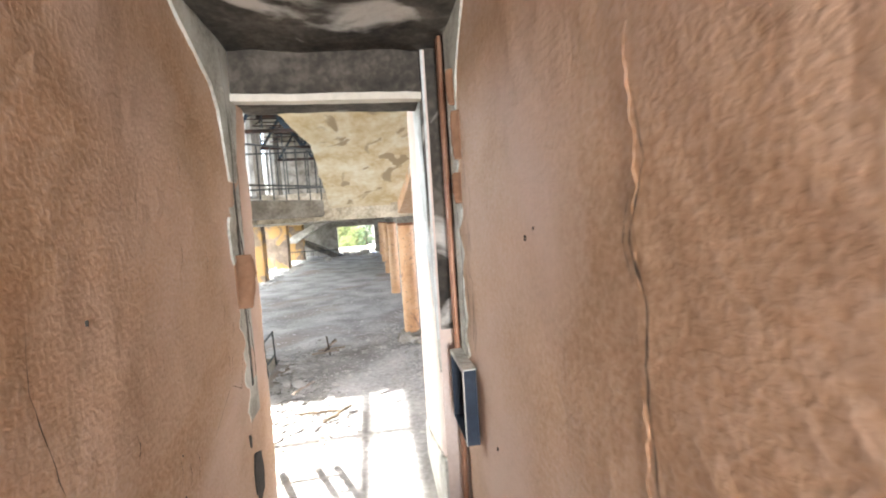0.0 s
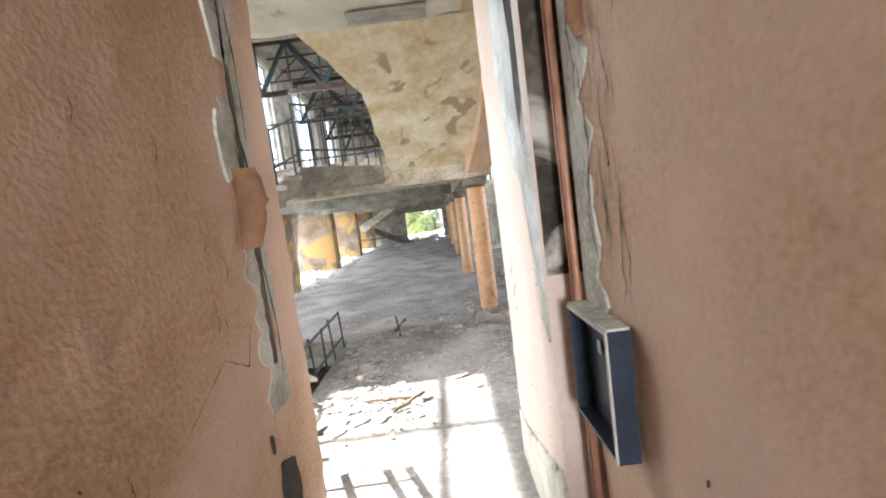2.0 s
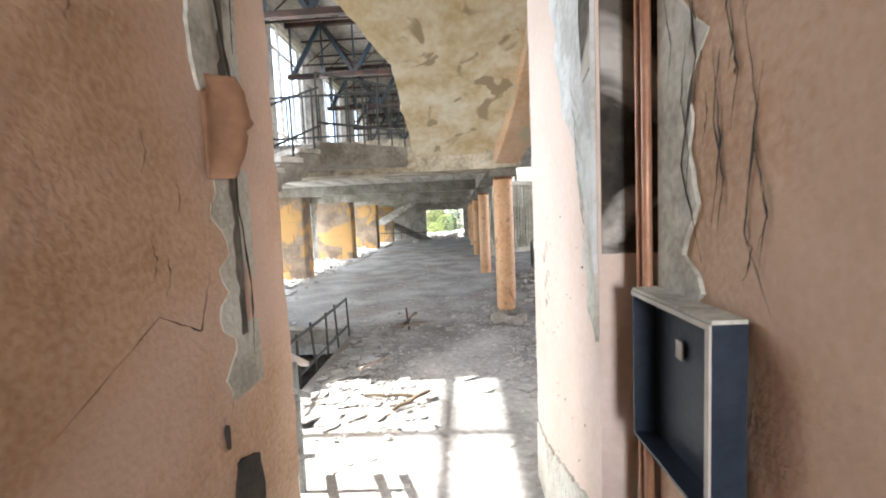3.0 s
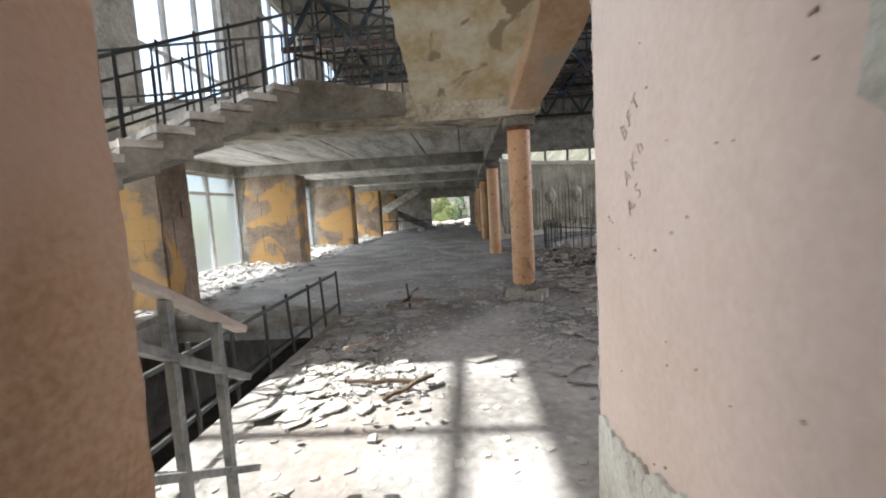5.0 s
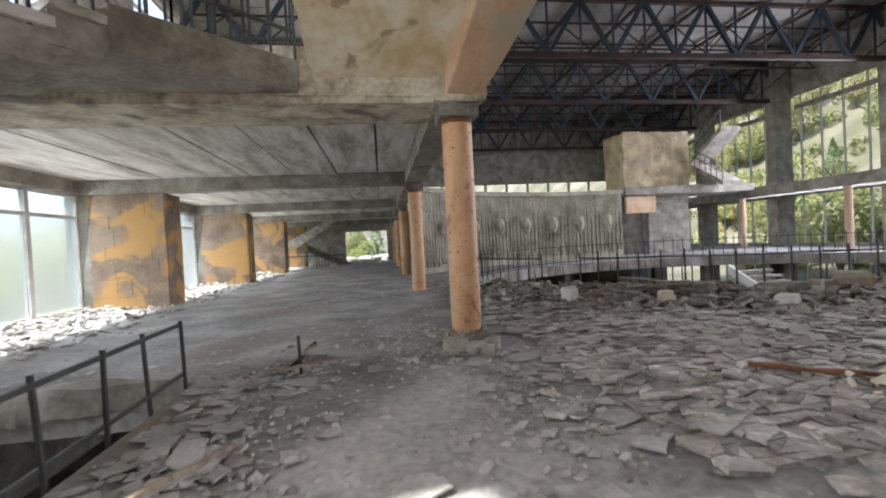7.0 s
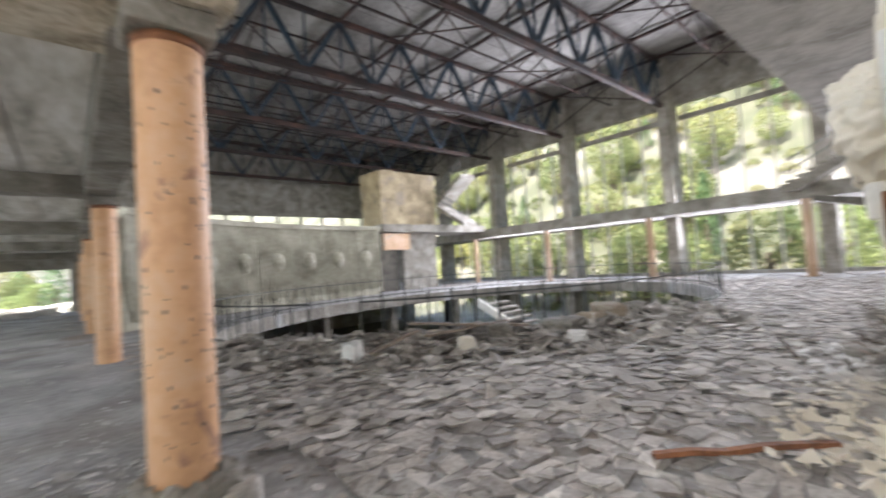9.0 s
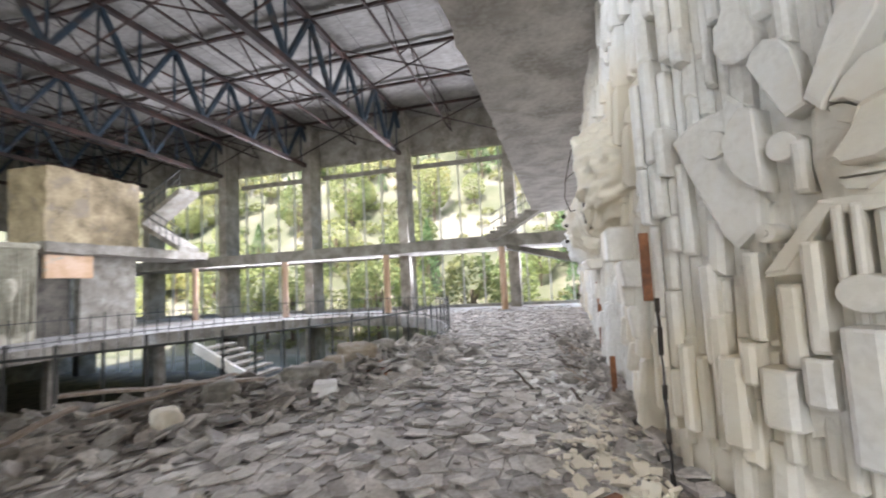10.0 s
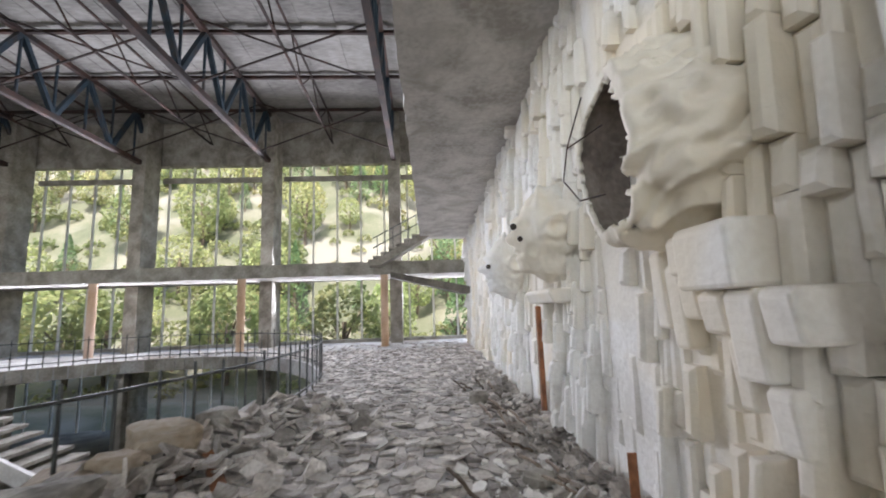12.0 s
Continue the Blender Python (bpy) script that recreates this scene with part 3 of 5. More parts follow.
slab("mezzanine_east", CONC, (EX - 3.4, EX - 0.1, 3.4, 40, 3.0, 3.55), "long grey concrete gallery slab before the windows", step=0.5, amp=0.015)
boxes("wall_east", CONC, None, (EX - 0.2, EX + 0.2, 3.0, 42, 9.05, 11.3), (EX - 0.2, EX + 0.2, 3.0, 42, -0.45, 0.15), kind="structure")

# ---- roof with trusses ----
bm = bmesh.new()
for k in range(66):
    y = 3.0 + 0.6 * k
    box(bm, -8.2, 25.3, y, y + 0.6, 11.3 + (0.03 if k % 2 else 0), 11.5)
part("ceiling_roof", bm, ROOF, None, "grey corrugated roof boards", kind="structure")
for i in range(1, 7):
    y = 3.9 + 5.95 * i
    tr = empty("roof_truss", (0, y, 8.8), "rusty steel roof truss with braces", "truss", "roof trusses")
    bm = bmesh.new()
    bar(bm, (-7.7, 0, 2.3), (24.2, 0, 2.3), 0.18, 0.18)
    part("top_chord", bm, STEEL, tr)
    bm = bmesh.new()
    bar(bm, (-7.7, 0, 0), (24.2, 0, 0), 0.2, 0.2)
    part("bottom_chord", bm, STEEL, tr)
    for k in range(11):
        x = -7.5 + 2.9 * k
        for p, q, w in (((x, 0, 0), (x + 1.45, 0, 2.3), 0.16), ((x + 1.45, 0, 2.3), (x + 2.9, 0, 0), 0.16), ((x + 1.45, 0, 0), (x + 1.45, 0, 2.3), 0.07), ((x, 0, 0), (x, 0, 2.3), 0.07)):
            bm = bmesh.new()
            bar(bm, p, q, w)
            part("web_bar", bm, STEEL_BLUE, tr)
for y in [3.9 + 2.97] + [3.9 + 5.95 * i + d for i in range(1, 6) for d in ((3.1,) if i < 3 else (2.0, 4.0))]:
    tr = empty("light_truss", (0, y, 10.0), "thin rusty intermediate roof truss", "truss", "light roof trusses")
    for z, w in ((0, 0.07), (1.15, 0.07)):
        bm = bmesh.new()
        bar(bm, (-7.7, 0, z), (24.2, 0, z), w)
        part("chord", bm, STEEL, tr)
    for k in range(22):
        x = -7.5 + 1.45 * k
        bm = bmesh.new()
        bar(bm, (x, 0, 1.15 * (k % 2)), (x + 1.45, 0, 1.15 * ((k + 1) % 2)), 0.045)
        part("web_bar", bm, STEEL, tr)
for i in range(11):
    x = -6.0 + 2.9 * i
    pu = empty("roof_purlin", (x, 0, 11.15), "dark steel purlin under the roof", "purlin", "roof purlins")
    bm = bmesh.new()
    bar(bm, (0, 4, 0), (0, 41, 0), 0.12, 0.12)
    part("purlin_bar", bm, STEEL, pu)
for i in range(1, 6):
    y = 3.9 + 5.95 * i
    for k in range(5):
        x = -1 + 5.8 * k
        b = empty("cross_brace", (x, y, 8.85), "thin crossed steel bracing between trusses", "brace", "roof braces")
        bm = bmesh.new()
        bar(bm, (0, 0, 0), (0, 5.95, 2.25), 0.05)
        bar(bm, (0.07, 0, 2.25), (0.07, 5.95, 0), 0.05)
        part("brace_bar", bm, STEEL, b)

# ---- gallery soffit above the relief wall ----
bm = bmesh.new()
edge = [(4.9 + 0.3 * k, 9.02 - 0.022 * k * 0.3 + 0.07 * noise.noise((k * 0.9, 5, 0))) for k in range(56)]
prism(bm, [(4.3, 6.5), (21.6, 6.5), *edge[::-1], (4.3, 7.6)], "z", 4.45, 4.72)
part("ceiling_gallery", bm, GALLERY, None, "pale worn gallery underside with torn edge", kind="structure")

# ---- relief wall ----
LINE = [(2.3, 5.3), (2.9, 5.79), (3.71, 6.47), (4.4, 6.98), (5.0, 7.08), (6.0, 7.12), (9.0, 7.02), (15.0, 6.7), (22.0, 6.5)]
seg = [0]
for p, q in zip(LINE, LINE[1:]):
    seg.append(seg[-1] + math.dist(p, q))


def along(s):
    for i in range(len(seg) - 1):
        if s <= seg[i + 1] or i == len(seg) - 2:
            u = (s - seg[i]) / (seg[i + 1] - seg[i])
            (ax, ay), (bx, by) = LINE[i], LINE[i + 1]
            l = math.dist((ax, ay), (bx, by))
            return ax + (bx - ax) * u, ay + (by - ay) * u, (bx - ax) / l, (by - ay) / l


bm = bmesh.new()
for p, q in zip(LINE, LINE[1:]):
    bar(bm, (*p, 2.15), (*q, 2.15), 0.25, 4.7)
part("wall_relief", bm, RELIEF, None, "cream plaster relief wall of hanging blocks", kind="structure")
relief = empty("relief_blocks", (0, 0, 0), "cream plaster relief of stepped hanging blocks", "relief")
rng = random.Random(5)


def hanging_block(bm, s, w, z, h, d, taper):
    x, y, tx, ty = along(s + w / 2)
    n = (-ty, tx)
    c = min(0.032, w * 0.27)
    vs = []
    for dd, ins in ((0.02, 0), (d - c, 0), (d, c)):
        for a, b in ((-1, 0), (1, 0), (1, 1), (-1, 1)):
            ww = a * (w / 2 - 0.003 - ins)
            zz = z + 0.003 + ins + b * (h - 0.006 - 2 * ins) + (0 if b else a * taper)
            e = dd * (0.9 if b else 1.0) if dd > 0.03 else dd
            vs.append(bm.verts.new((x + tx * ww + n[0] * e, y + ty * ww + n[1] * e, zz)))
    for r in (0, 4):
        for k in range(4):
            bm.faces.new((vs[r + k], vs[r + (k + 1) % 4], vs[r + 4 + (k + 1) % 4], vs[r + 4 + k]))
    bm.faces.new(vs[8:12])


far_bm = bmesh.new()
s, made = 0.0, 0
while s < seg[-1] - 0.3:
    near = s < 7.2
    w = rng.uniform(0.07, 0.14) if near else rng.uniform(0.12, 0.22)
    z = rng.uniform(-0.3, -0.02)
    base = 0.17 + 0.07 * math.sin(s * 2.3) + 0.04 * math.sin(s * 6.1)
    while z < 4.4:
        h = rng.uniform(0.16, 0.62)
        d = max(0.05, base + rng.uniform(-0.11, 0.1))
        part_here = near and s > 2.2 and made < 298 and 0.2 < z < 2.6
        bm = bmesh.new() if part_here else far_bm
        hanging_block(bm, s, w, z, h, d, rng.uniform(-0.003, 0.003))
        if part_here:
            part("relief_block", bm, RELIEF, relief)
            made += 1
        z += h
    s += w
tagged(part("plaster_block_rest", far_bm, RELIEF, relief), kind="stuff")

# flat shapes on the first stretch of the relief: t runs along it, z up, d out of it
PT, TT, NN = (3.58, 6.62), (0.77, 0.64), (-0.64, 0.77)


def on_panel(t, z, d):
    return PT[0] + TT[0] * t + NN[0] * d, PT[1] + TT[1] * t + NN[1] * d, z


def plate(name, pts, d0, d1, slope=0.0):
    bm = bmesh.new()
    n = len(pts)
    cx, cz = sum(p[0] for p in pts) / n, sum(p[1] for p in pts) / n
    ins = [(cx + (t - cx) * 0.93, cz + (z - cz) * 0.93) for t, z in pts]
    rings = [[bm.verts.new(on_panel(t, z, d)) for t, z in q] for q, d in ((pts, d0), (pts, d1 - 0.012))]
    rings.append([bm.verts.new(on_panel(t, z, d1 + slope * (z - cz))) for t, z in ins])
    for a, b in zip(rings, rings[1:]):
        for k in range(n):
            bm.faces.new((a[k], a[(k + 1) % n], b[(k + 1) % n], b[k]))
    bm.faces.new(rings[-1])
    return part(name, bm, RELIEF, panel)


def disc(name, t, z, r, d0, d1, a0=0, a1=360, squash=1.0, n=22):
    pts = [(t + r * math.cos(radians(a0 + (a1 - a0) * k / n)), z + squash * r * math.sin(radians(a0 + (a1 - a0) * k / n))) for k in range(n if a1 - a0 == 360 else n + 1)]
    return plate(name, pts, d0, d1)


def rib(name, t0, t1, z0, z1, d, tilt=0.0, soft=0.3, back=-0.24):
    """An upright bar with chamfered long edges and a slanting lower end."""
    bm = bmesh.new()
    w = t1 - t0
    e = min(0.03, w * soft)
    prof = ((0, back), (0, d - e * 0.9), (e, d), (w - e, d), (w, d - e * 0.9), (w, back))
    rings = []
    for z, cut in ((z0, 0.02), (z0 + 0.02, 0.0), (z1 - 0.015, 0.0), (z1, 0.015)):
        rings.append([bm.verts.new(on_panel(t0 + a, z + tilt * (a - w / 2), b - (cut if b > back else 0))) for a, b in prof])
    for a, b in zip(rings, rings[1:]):
        for k in range(5):
            bm.faces.new((a[k], a[k + 1], b[k + 1], b[k]))
    bm.faces.new(rings[0][::-1])
    bm.faces.new(rings[-1])
    return part(name, bm, RELIEF, panel)


panel = empty("relief_shapes", (0, 0, 0), "cream plaster discs, wedges, bars and a face in relief", "relief")
plate("wedge_plate", [(0.86, 2.23), (0.72, 2.31), (0.53, 2.33), (0.49, 2.41), (0.41, 2.31), (0.38, 1.83), (0.39, 1.61), (0.52, 1.5), (0.59, 1.58), (0.72, 1.87)], -0.2, 0.03)
disc("disc_small", 0.585, 2.13, 0.085, -0.1, 0.055)
plate("half_disc", [(0.41, 2.29), (0.47, 2.23), (0.505, 2.15), (0.52, 2.07), (0.5, 1.99), (0.465, 1.91), (0.41, 1.84), (0.33, 1.79), (0.34, 2.26)], -0.2, 0.085)
disc("disc_plate", 0.235, 2.01, 0.078, -0.1, 0.06)
plate("pear_plate", [(0.45, 2.9), (0.5, 2.78), (0.52, 2.68), (0.48, 2.58), (0.42, 2.55), (0.35, 2.555), (0.3, 2.6), (0.3, 2.7), (0.34, 2.8), (0.36, 3.2), (0.46, 3.2)], -0.2, 0.07)
plate("club_plate", [(0.345, 2.5), (0.31, 2.57), (0.25, 2.6), (0.18, 2.57), (0.13, 2.48), (0.11, 2.36), (0.1, 2.18), (0.19, 2.15), (0.26, 2.3)], -0.2, 0.09)
plate("slanting_bar", [(0.09, 2.2), (-0.07, 2.56), (-0.2, 2.95), (-0.38, 2.9), (-0.2, 2.47), (0.03, 2.12)], -0.2, 0.13)
plate("cheek_plate", [(0.11, 2.16), (0.13, 1.9), (0.1, 1.69), (0.0, 1.66), (-0.35, 1.66), (-0.7, 1.9), (-0.7, 2.3), (-0.2, 2.3)], -0.2, 0.02)
plate("brow_plate", [(0.0, 2.15), (-0.06, 2.24), (-0.14, 2.31), (-0.45, 2.34), (-0.45, 2.2), (-0.2, 2.12), (-0.11, 2.09), (-0.05, 2.14)], 0.0, 0.12)
plate("eye_plate", [(0.03, 2.14), (-0.03, 2.14), (-0.08, 2.1), (-0.11, 2.03), (-0.06, 2.02), (0.0, 2.06)], 0.0, 0.06)
plate("nose_plate", [(-0.12, 2.08), (-0.08, 1.98), (-0.01, 1.87), (-0.04, 1.83), (-0.16, 1.83), (-0.28, 1.9), (-0.22, 2.11)], 0.0, 0.17, -0.2)
disc("eye_plate", -0.3, 2.0, 0.075, 0.0, 0.07, squash=0.45)
plate("lip_upper", [(0.03, 1.83), (-0.02, 1.845), (-0.16, 1.78), (0.01, 1.785)], 0.0, 0.09)
plate("lip_lower", [(0.02, 1.775), (-0.16, 1.77), (-0.08, 1.715), (-0.01, 1.73)], 0.0, 0.075)
plate("chin_plate", [(0.1, 1.7), (-0.02, 1.7), (-0.2, 1.68), (-0.3, 1.62), (0.05, 1.62)], 0.0, 0.06)
plate("neck_bar", [(0.1, 1.7), (0.03, 1.68), (0.28, 1.36), (0.38, 1.35)], -0.2, 0.07)
plate("triangle_plate", [(0.39, 1.33), (0.2, 1.34), (0.13, 1.6)], -0.2, 0.05)
disc("ring_plate", 0.34, 1.565, 0.052, -0.1, 0.09)
disc("ring_plate", 0.34, 1.565, 0.02, 0.09, 0.11)
disc("oval_plate", -0.04, 1.245, 0.115, -0.2, 0.1, squash=0.78)
plate("mouth_block", [(0.12, 0.68), (0.12, 0.56), (0.28, 0.5), (0.27, 0.68)], -0.2, 0.0, 0.3)
for name, t0, t1, z0, z1, d in (("stepped_block", -0.1, 0.06, 0.47, 1.09, 0.15), ("stepped_block", 0.27, 0.44, 0.54, 0.85, 0.12), ("stepped_block", 0.11, 0.235, 0.69, 0.93, 0.13),
                                ("stepped_block", 0.53, 0.67, 0.37, 0.88, 0.1), ("stepped_block", 0.22, 0.33, 0.86, 1.29, 0.08), ("long_bar", 0.12, 0.2, 0.95, 1.5, 0.1),
                                ("long_bar", -0.28, -0.14, 0.3, 1.15, 0.08), ("long_bar", -0.5, -0.32, 0.2, 1.3, 0.12), ("stepped_block", 0.45, 0.53, 0.74, 0.97, 0.11),
                                ("fork_bar", 0.02, 0.06, 1.3, 1.66, 0.09), ("fork_bar", -0.05, -0.01, 1.3, 1.66, 0.09), ("long_bar", -0.17, -0.08, 1.3, 1.62, 0.06),
                                ("long_bar", 0.68, 0.78, 0.8, 1.42, 0.03), ("long_bar", 0.42, 0.5, 0.98, 1.47, 0.05), ("long_bar", 0.14, 0.2, 1.75, 2.02, 0.07)):
    rib(name, t0, t1, z0, z1, d)
prng = random.Random(17)
t = -0.75
while t < 1.14:
    w = prng.uniform(0.055, 0.11)
    z = prng.uniform(0.26, 0.42)
    while z < 4.3:
        hh = prng.uniform(0.22, 0.75)
        shapes = 1.35 < z + hh / 2 < 2.75 and t < 0.85
        dd = prng.uniform(-0.13, -0.02) if shapes else prng.uniform(-0.12, 0.06)
        rib("hanging_bar", t + 0.003, t + w - 0.003, z + 0.002, z + hh - 0.002, dd, prng.uniform(-0.2, 0.2))
        z += hh
    t += w

# large plaster heads, plain sculpture
def head(name, at, rx, ry, rz, turn, hollow, label, features=True):
    bm = bmesh.new()
    nu, nv = 84, 60
    grid = []
    for j in range(nv + 1):
        row = []
        v = math.pi * j / nv
        for i in range(nu):
            u = 2 * math.pi * i / nu
            d = Vector((math.sin(v) * math.cos(u), math.sin(v) * math.sin(u), math.cos(v)))
            k = 1.0
            if features:
                # profile looks along +x: nose, brow, chin, hair
                f = math.exp(-((d.x - 0.85) / 0.28) ** 2) * math.exp(-(d.y / 0.35) ** 2)
                k += 1.0 * f * (0.34 * math.exp(-((d.z + 0.02) / 0.12) ** 2) + 0.12 * math.exp(-((d.z - 0.3) / 0.08) ** 2) - 0.1 * math.exp(-((d.z - 0.17) / 0.06) ** 2)
                          + 0.1 * math.exp(-((d.z + 0.3) / 0.05) ** 2) + 0.09 * math.exp(-((d.z + 0.43) / 0.05) ** 2) - 0.1 * math.exp(-((d.z + 0.37) / 0.03) ** 2) + 0.2 * math.exp(-((d.z + 0.62) / 0.13) ** 2))
                k -= 0.16 * math.exp(-((d.z + 0.55) / 0.25) ** 2) * (1 - max(0, d.x)) * 0.9
                e = Vector((0.62, 0.68, 0.16)) - d
                k -= 0.24 * math.exp(-(e.length / 0.15) ** 2)
                ear = Vector((-0.05, 0.98, 0.0)) - d
                k += 0.2 * math.exp(-((ear.length - 0.17) / 0.05) ** 2)
                rim = d.x - 0.3 + 0.25 * max(0, -d.z)
                k += 0.1 * math.exp(-(rim / 0.09) ** 2) * (d.z > -0.2)
                if d.x < 0.35:
                    k += 0.11 * math.sin(9 * d.z + 6 * d.x + 3 * noise.noise(d * 3)) * (0.35 - d.x)
            k += (0.11 if hollow else 0.05) * noise.noise(d * 2.2 + Vector(at)) + (0.1 if hollow else 0.04) * (1 - 2 * abs(noise.noise(d * 3.2 + Vector(at)))) + 0.03 * noise.noise(d * 8 + Vector(at)) + 0.015 * noise.noise(d * 17)
            row.append(bm.verts.new((d.x * rx * k, d.y * ry * k, d.z * rz * k)))
        grid.append(row)
    for j in range(nv):
        for i in range(nu):
            q = (grid[j][i], grid[j + 1][i], grid[j + 1][(i + 1) % nu], grid[j][(i + 1) % nu])
            c = sum((w.co for w in q), Vector()) / 4
            if hollow:
                e = Vector(((c.x / rx - 0.72) / 0.55, (c.y / ry - 0.62) / 0.55, (c.z / rz - 0.1) / 0.75))
                if e.length < 1.12 + 0.22 * noise.noise(c * 6):
                    continue
            bm.faces.new(q)
    bmesh.ops.remove_doubles(bm, verts=bm.verts, dist=1e-5)
    ob = part(name, bm, RELIEF, None, label, smooth=True)
    ob["category"] = "sculpture"
    ob.matrix_world = pose(*at, 0, 0, turn)
    if hollow:
        md = ob.modifiers.new("shell", "SOLIDIFY")
        md.thickness, md.offset = 0.03, -1
    return ob


bm = bmesh.new()
RX, RY, RZ, CUT = 0.62, 0.56, 0.6, (0.1, 0.0)
nu, nv, grid = 150, 110, []
for j in range(nv + 1):
    row = []
    v = math.pi * j / nv
    for i in range(nu):
        u = 2 * math.pi * i / nu
        d = Vector((math.sin(v) * math.cos(u), math.sin(v) * math.sin(u), math.cos(v)))
        k = 1 + 0.07 * noise.noise(d * 1.6) + 0.012 * noise.noise(d * 14)
        side = max(0.0, min(1.0, 0.9 - d.x * 1.6))
        k += side * 0.07 * (0.5 - abs(noise.noise(Vector((d.x * 1.2, d.y * 1.2, d.z * 3.2 + d.x * 1.5)) * 2.2)) * 2.4)
        k += side * (0.03 * math.sin(7 * d.z + 5 * d.x + 2.5 * noise.noise(d * 2)) + 0.03 * math.sin(15 * d.z - 9 * d.y + 3 * noise.noise(d * 3)))
        rim = ((d.x - CUT[0]) / 0.62) ** 2 + ((d.z - CUT[1]) / 0.8) ** 2
        k += 0.07 * math.exp(-((rim - 1.15) / 0.25) ** 2) * (d.y > 0)
        row.append(bm.verts.new((d.x * RX * k, math.copysign(abs(d.y) ** 0.6, d.y) * RY * k, d.z * RZ * k)))
    grid.append(row)
for j in range(nv):
    for i in range(nu):
        q = (grid[j][i], grid[j + 1][i], grid[j + 1][(i + 1) % nu], grid[j][(i + 1) % nu])
        c = sum((w.co for w in q), Vector()) / 4
        torn = ((c.x / RX - CUT[0]) / 0.62) ** 2 + ((c.z / RZ - CUT[1]) / 0.8) ** 2
        if c.y > 0.05 and torn < 1 + 0.3 * noise.noise(c * 7) + 0.2 * noise.noise(c * 21):
            continue
        bm.faces.new(q)
bmesh.ops.remove_doubles(bm, verts=bm.verts, dist=1e-5)
ob = part("head_sculpture", bm, RELIEF, None, "large cream plaster head, its face broken away, on the relief", smooth=True)
ob["category"] = "sculpture"
ob.location = (5.66, 7.2, 2.34)
# the inside of the shell gets a darker brown than the outside
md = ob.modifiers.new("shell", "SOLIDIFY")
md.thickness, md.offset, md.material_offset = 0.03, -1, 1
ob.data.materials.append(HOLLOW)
head("head_sculpture", (7.75, 7.28, 2.2), 0.46, 0.43, 0.5, 66, False, "white plaster head in profile on the relief wall")
head("head_sculpture", (10.3, 7.16, 2.1), 0.5, 0.42, 0.52, 74, False, "white plaster head low on the relief wall")


for i, (x, y, z, r) in enumerate(((7.63, 7.79, 2.27, 0.035), (7.5, 7.76, 2.12, 0.028), (10.1, 7.66, 2.1, 0.04))):
    bm = bmesh.new()
    bmesh.ops.create_icosphere(bm, subdivisions=2, radius=r)
    ob = part("hole_relief", bm, DARK, None, "dark hole broken in the plaster", kind="structure")
    ob.matrix_world = pose(x, y, z, 0, 15, 30 * i)


def moulded(name, x0, x1, y0, y1, z0, z1, label, lean=0.06):
    bm = bmesh.new()
    prism(bm, [(y0, z0), (y1 - lean, z0), (y1, z1 - 0.03), (y1 - 0.03, z1), (y0, z1)], "x", x0, x1)
    ob = part(name, bm, RELIEF, None, label, bevel=0.02)
    ob["category"] = "relief"
    return ob


moulded("head_pedestal", 4.98, 5.34, 7.1, 7.56, 1.5, 1.79, "cream plaster block under the broken head", 0.01)
moulded("head_pedestal", 5.34, 5.5, 7.1, 7.5, 1.58, 1.78, "small cream plaster block beside the larger one", 0.01)
moulded("head_pedestal", 7.4, 8.3, 7.05, 7.55, 1.48, 1.62, "white plaster shelf under the second head")
for k, (x, z0, z1, w) in enumerate(((4.86, 1.28, 1.5, 0.16), (5.06, 1.12, 1.5, 0.17), (5.26, 1.3, 1.5, 0.16), (5.44, 1.36, 1.58, 0.14), (4.97, 0.86, 1.12, 0.13), (5.18, 0.98, 1.3, 0.1), (5.62, 1.2, 1.66, 0.13), (5.8, 1.3, 1.75, 0.12))):
    moulded("drop_block", x - w / 2, x + w / 2, 7.1, 7.5 - 0.015 * k, z0, z1, "cream plaster drop block below the broken head", 0.03)
bm = bmesh.new()
pts = [Vector((5.85, 7.72, 2.75)), Vector((5.95, 7.8, 2.45)), Vector((6.0, 7.82, 2.25)), Vector((5.85, 7.78, 2.08)), Vector((5.6, 7.74, 2.05))]
for a, b in zip(pts, pts[1:]):
    bar(bm, a, b, 0.005, n=6)
bar(bm, pts[1], (5.75, 7.65, 2.52), 0.005, n=6)
tagged(part("bent_wire", bm, STEEL, None, "thin bent rusty wire hanging from the broken head"), category="wire")
for x, y, z0, z1, w in ((4.31, 7.4, 1.2, 1.66, 0.036), (8.75, 7.28, 0.02, 1.45, 0.07), (6.2, 7.44, 0.0, 0.5, 0.02)):
    bm = bmesh.new()
    box(bm, -w / 2, w / 2, -0.03, 0.03, z0, z1)
    ob = part("steel_post", bm, RUST, None, "orange rusty steel post bared in the relief wall", bevel=0.005)
    ob.location = (x, y, 0)
    ob["category"] = "post"
bm = bmesh.new()
prev = None
for k in range(14):
    z = 1.22 - k * 1.22 / 13
    p = (4.26 + 0.015 * math.sin(k * 2.1), 7.36, z)
    if prev:
        bar(bm, prev, p, 0.011 + 0.005 * math.sin(k), 0.03)
    prev = p
part("crack_relief", bm, DARK, None, "dark open joint in the relief wall", kind="structure")

# ---- outside: ground, hill, trees ----
bm = bmesh.new()
gx = [-400, -120, -40, -14, -8.3, 25.3, 32, 38, 46, 56, 70, 90, 120, 170, 400]
gy = [-400, -100, -30, 0, 3, 42.5, 60, 100, 200, 400]


